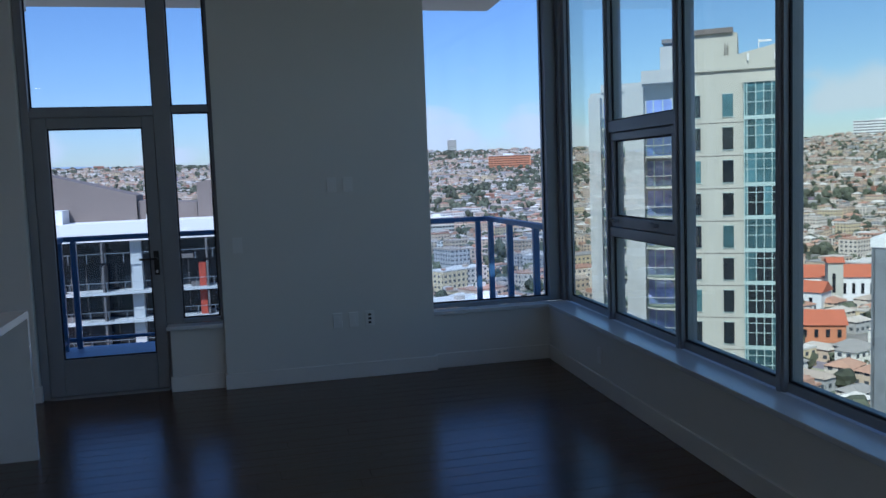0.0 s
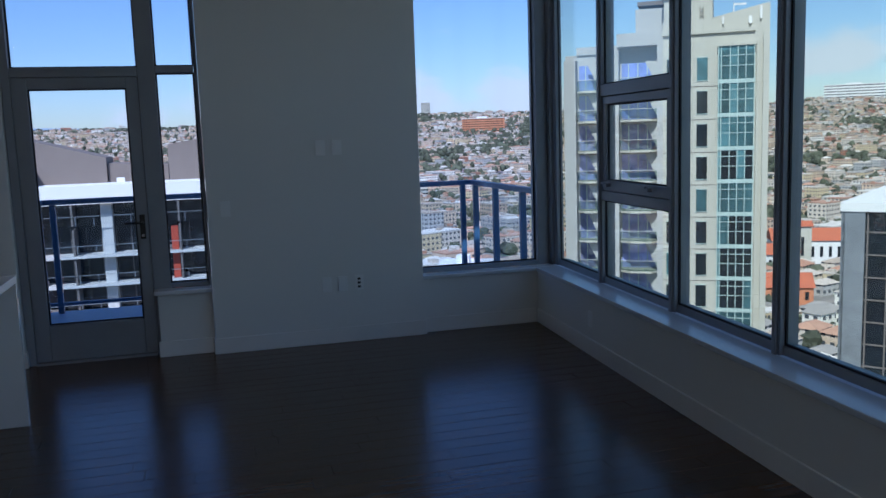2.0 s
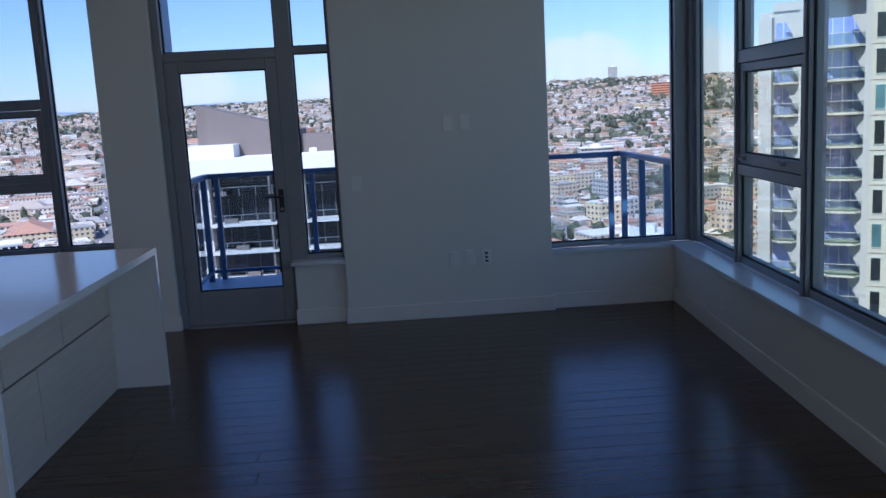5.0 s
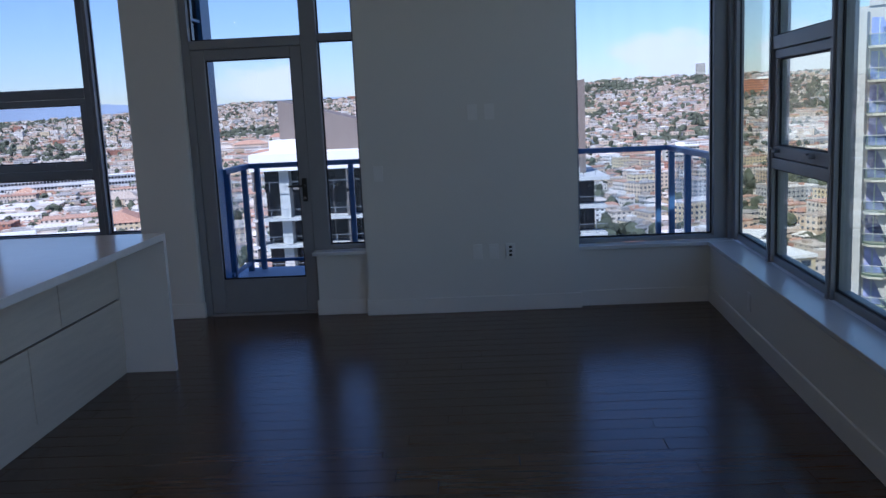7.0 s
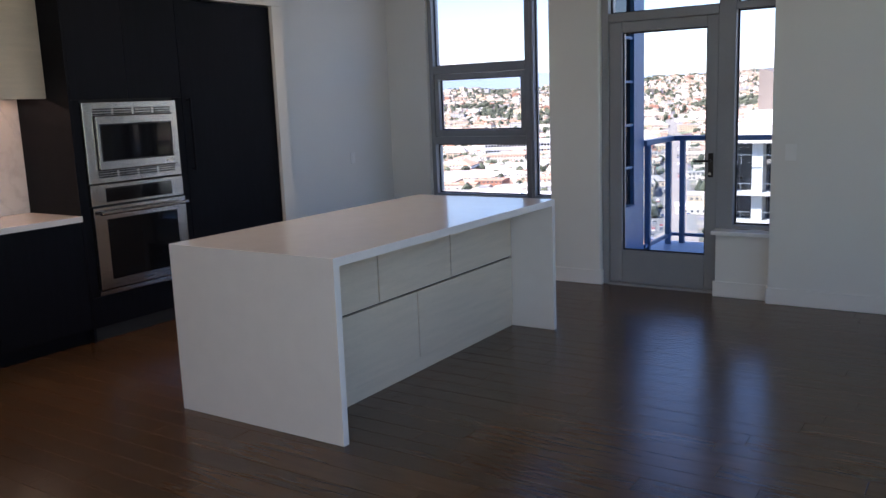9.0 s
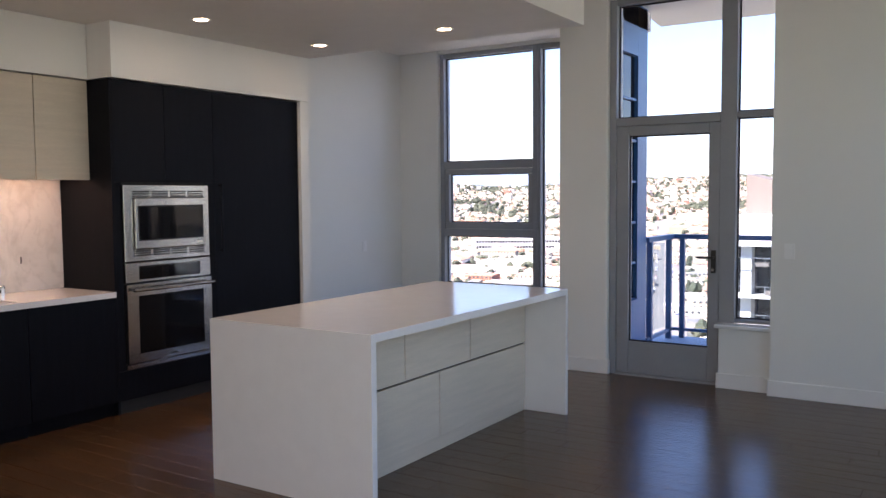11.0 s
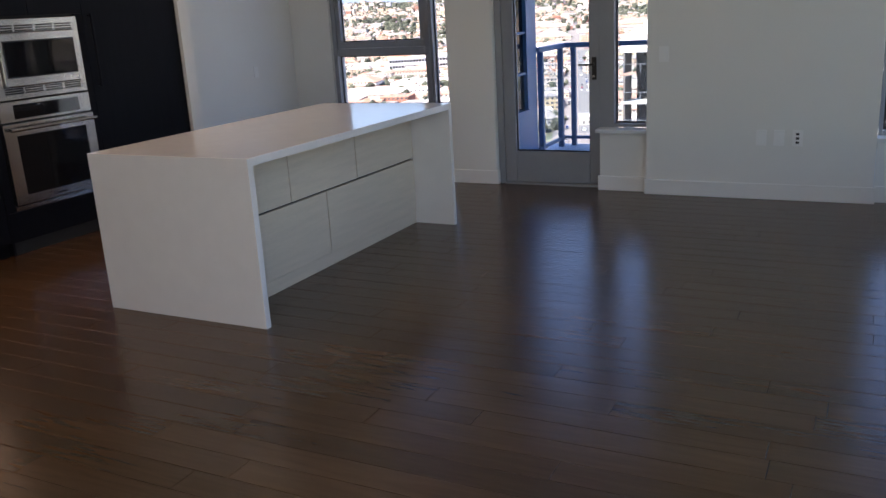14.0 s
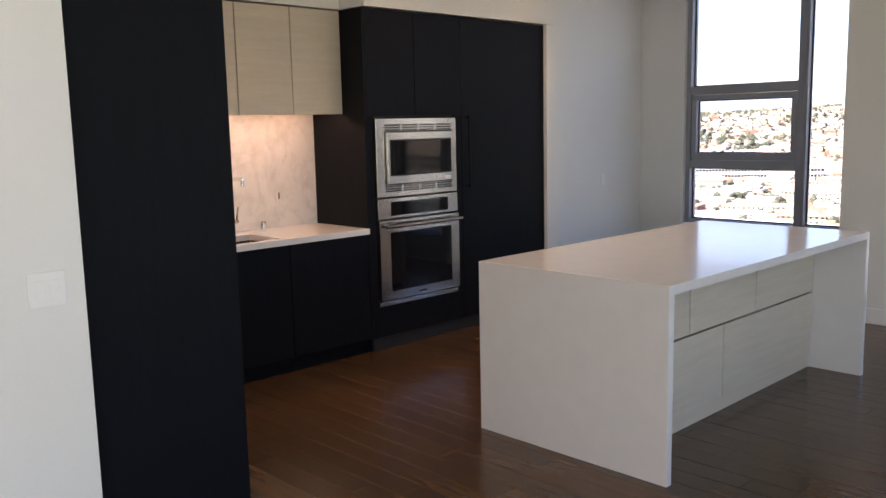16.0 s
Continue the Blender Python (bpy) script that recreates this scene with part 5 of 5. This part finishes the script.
def far_block(name, label, az, dist, w, h, z0, mat, floors, turn=0.0, deep=18):
    p = place(az, dist)
    s = Site(name, label, Vector((p.x, p.y, 0)), -az + turn)
    s.add("body", [(-w / 2, w / 2, 0, deep, z0 - 30, z0 + h)], mat)
    s.add("roof", [(-w / 2 - 0.4, w / 2 + 0.4, -0.4, deep + 0.4, z0 + h, z0 + h + 0.8), (-w * 0.15, w * 0.1, 4, 9, z0 + h + 0.8, z0 + h + 4)], WHITEC)
    fh = h / floors
    for f in range(floors):
        s.add("window_band", [(-w / 2 + 1 + u, -w / 2 + 1 + u + 2.6, -0.15, 0.02, z0 + f * fh + 0.35 * fh, z0 + f * fh + 0.8 * fh) for u in np.arange(0, w - 3, 3.4)], DARKGLASS)
    return s


def hill_block(name, label, az, wide, low, top, mat, floors):
    """A block on the slope where the ground stands at the angle low above the horizon, wide and high by angles too."""
    d = 700
    while d < 2650 and height(*place(az, d)[:2]) < 1.6 + d * math.tan(radians(low)):
        d += 10
    return far_block(name, label, az, d, d * radians(wide), d * radians(top - low), 1.6 + d * math.tan(radians(low)), mat, floors)


hill_block("orange_block", "long orange brick apartment block on the hill", 18.5, 2.8, 0.1, 1.0, ORANGE, 6)
hill_block("hospital_block", "pale flat-roofed block on the hilltop", 41.3, 3.4, 1.2, 2.2, WHITEC, 6)
hill_block("round_tower", "pale brown tower on the hill", 14.7, 0.6, 1.35, 2.15, CREAM, 10)
far_block("pale_midrise", "white flat-roofed apartment building in the town", 14.0, 260, 30, 24, GROUND, WHITEC, 7, 25)
far_block("teal_midrise", "mid-rise with dark green glass in the town", 16.8, 330, 20, 20, GROUND, TEAL, 6, -10)
far_block("sand_midrise", "sand coloured apartment building in the town", 19.5, 230, 22, 30, GROUND, SAND, 9, 30)
far_block("red_midrise", "red brick apartment building in the town", 11.5, 300, 20, 12, GROUND, ORANGE, 4, 15)
far_block("yellow_midrise", "cream apartment building with dark windows", 29.0, 150, 24, 26, GROUND, CREAM, 8, 20)
far_block("white_office", "white low office building by the avenue", -13.5, 240, 34, 22, GROUND, WHITEC, 6, 8)
far_block("long_office", "long pale parking and office building", -29, 480, 95, 16, GROUND, WHITEC, 4, -6)
far_block("terminal_block", "long pale low building across the plain", -26, 1000, 150, 18, GROUND, WHITEC, 3, 4)


def gabled_hall(name, label, az, dist, w, h, deep, turn, mat):
    """A hall with a tiled gable roof, its ridge along the front, and arched-height windows."""
    p = place(az, dist)
    s = Site(name, label, Vector((p.x, p.y, 0)), -az + turn)
    z0 = height(p.x, p.y)
    s.add("body", [(-w / 2, w / 2, 0, deep, z0 - 6, z0 + h)], mat)
    bm = bmesh.new()
    rise = deep * 0.36
    a = [bm.verts.new((u, v, q)) for u in (-w / 2 - 0.7, w / 2 + 0.7) for v, q in ((-0.8, z0 + h), (deep / 2, z0 + h + rise), (deep + 0.8, z0 + h))]
    for f in ((0, 1, 4, 3), (1, 2, 5, 4), (0, 2, 1), (3, 4, 5), (0, 3, 5, 2)):
        bm.faces.new([a[k] for k in f])
    bmesh.ops.recalc_face_normals(bm, faces=bm.faces)
    bm.transform(s.m)
    part("roof", bm, TILE, s.thing, "red clay tile roof")
    for u in np.arange(-w / 2 + 2, w / 2 - 2, 4.2):
        s.add("window", [(u, u + 1.5, -0.12, 0.05, z0 + h * 0.3, z0 + h * 0.75)], DARKGLASS)
    return s


TILE = surface("red clay tiles", (0.42, 0.12, 0.06), 0.8, vary=0.2, scale=0.6, fine=4)
gabled_hall("church_hall", "pale hall with a red clay tile roof", 38.9, 470, 34, 12, 16, 12, WHITEC)
gabled_hall("church_tower", "small pale tower with a red roof", 38.7, 455, 7, 21, 7, 12, CREAM)
gabled_hall("mission_house", "cream house with a red tile roof", 36.9, 430, 16, 10, 13, -20, WHITEC)
gabled_hall("brick_store", "orange brick building with red roof", 37.6, 360, 22, 7, 14, 10, ORANGE)
gabled_hall("corner_house", "white house with a red tile roof", 13.2, 330, 15, 9, 12, 25, ORANGE)
far_block("balcony_midrise", "white balconied building beyond the railing", 16.2, 250, 20, 19, GROUND, WHITEC, 6, 22)
far_block("pale_hillside_block", "pale tan apartment block on the slope", 13.6, 900, 34, 20, height(*place(13.6, 900)[:2]), CREAM, 5, 10)


# ---- floor planks ----
PLANK_W = 0.135
floor = tagged(new("floor"), "dark brown hand-scraped oak plank floor", "floor", kind="structure")
rng = random.Random(5)
lengths = [0.62, 0.85, 1.1, 1.35, 1.6, 1.9]
plank_mesh = {}


def plank(length, width=PLANK_W):
    """A plank with eased edges, its top at z 0."""
    key = (round(length, 3), round(width, 3))
    if key not in plank_mesh:
        g, e, h = 0.0008, 0.0014, 0.0010
        x0, x1, y0, y1 = g, length - g, g, width - g
        v = [(x0, y0, -0.016), (x1, y0, -0.016), (x1, y1, -0.016), (x0, y1, -0.016),
             (x0, y0, -h), (x1, y0, -h), (x1, y1, -h), (x0, y1, -h),
             (x0 + e, y0 + e, 0), (x1 - e, y0 + e, 0), (x1 - e, y1 - e, 0), (x0 + e, y1 - e, 0)]
        f = [(8, 9, 10, 11)]
        for a in (0, 4):
            for k in range(4):
                f.append((a + k, a + (k + 1) % 4, a + 4 + (k + 1) % 4, a + 4 + k))
        me = bpy.data.meshes.new("plank")
        me.from_pydata(v, [], f)
        me.materials.append(WOOD)
        plank_mesh[key] = me
    return plank_mesh[key]


rest_v, rest_f = [], []
y = BAY_N - 0.006
while y > BACK:
    y -= PLANK_W
    x_end = WALL_E - 0.002 if y < 0.17 - PLANK_W + 0.09 else -1.985
    x = ((WEST if y < -1 else BAY_W) if y > -5.2 else -2.2) - rng.uniform(0, 0.9)
    while x < x_end - 0.02:
        length = min(rng.choice(lengths), x_end - x)
        if y > -5.7:
            ob = new("plank", plank(length))
            ob.location = (x, y, rng.uniform(-0.0002, 0.0))
            ob.rotation_euler = (rng.uniform(-0.0028, 0.0028), rng.uniform(-0.0003, 0.0003), 0)
            ob.parent = floor
        else:
            me = plank(length)
            k = len(rest_v)
            rest_v += [(v.co.x + x, v.co.y + y, v.co.z) for v in me.vertices]
            rest_f += [tuple(i + k for i in p.vertices) for p in me.polygons]
        x += length
me = bpy.data.meshes.new("planks")
me.from_pydata(rest_v, [], rest_f)
me.materials.append(WOOD)
ob = new("planks", me)
ob.parent = floor
tagged(ob, kind="stuff")
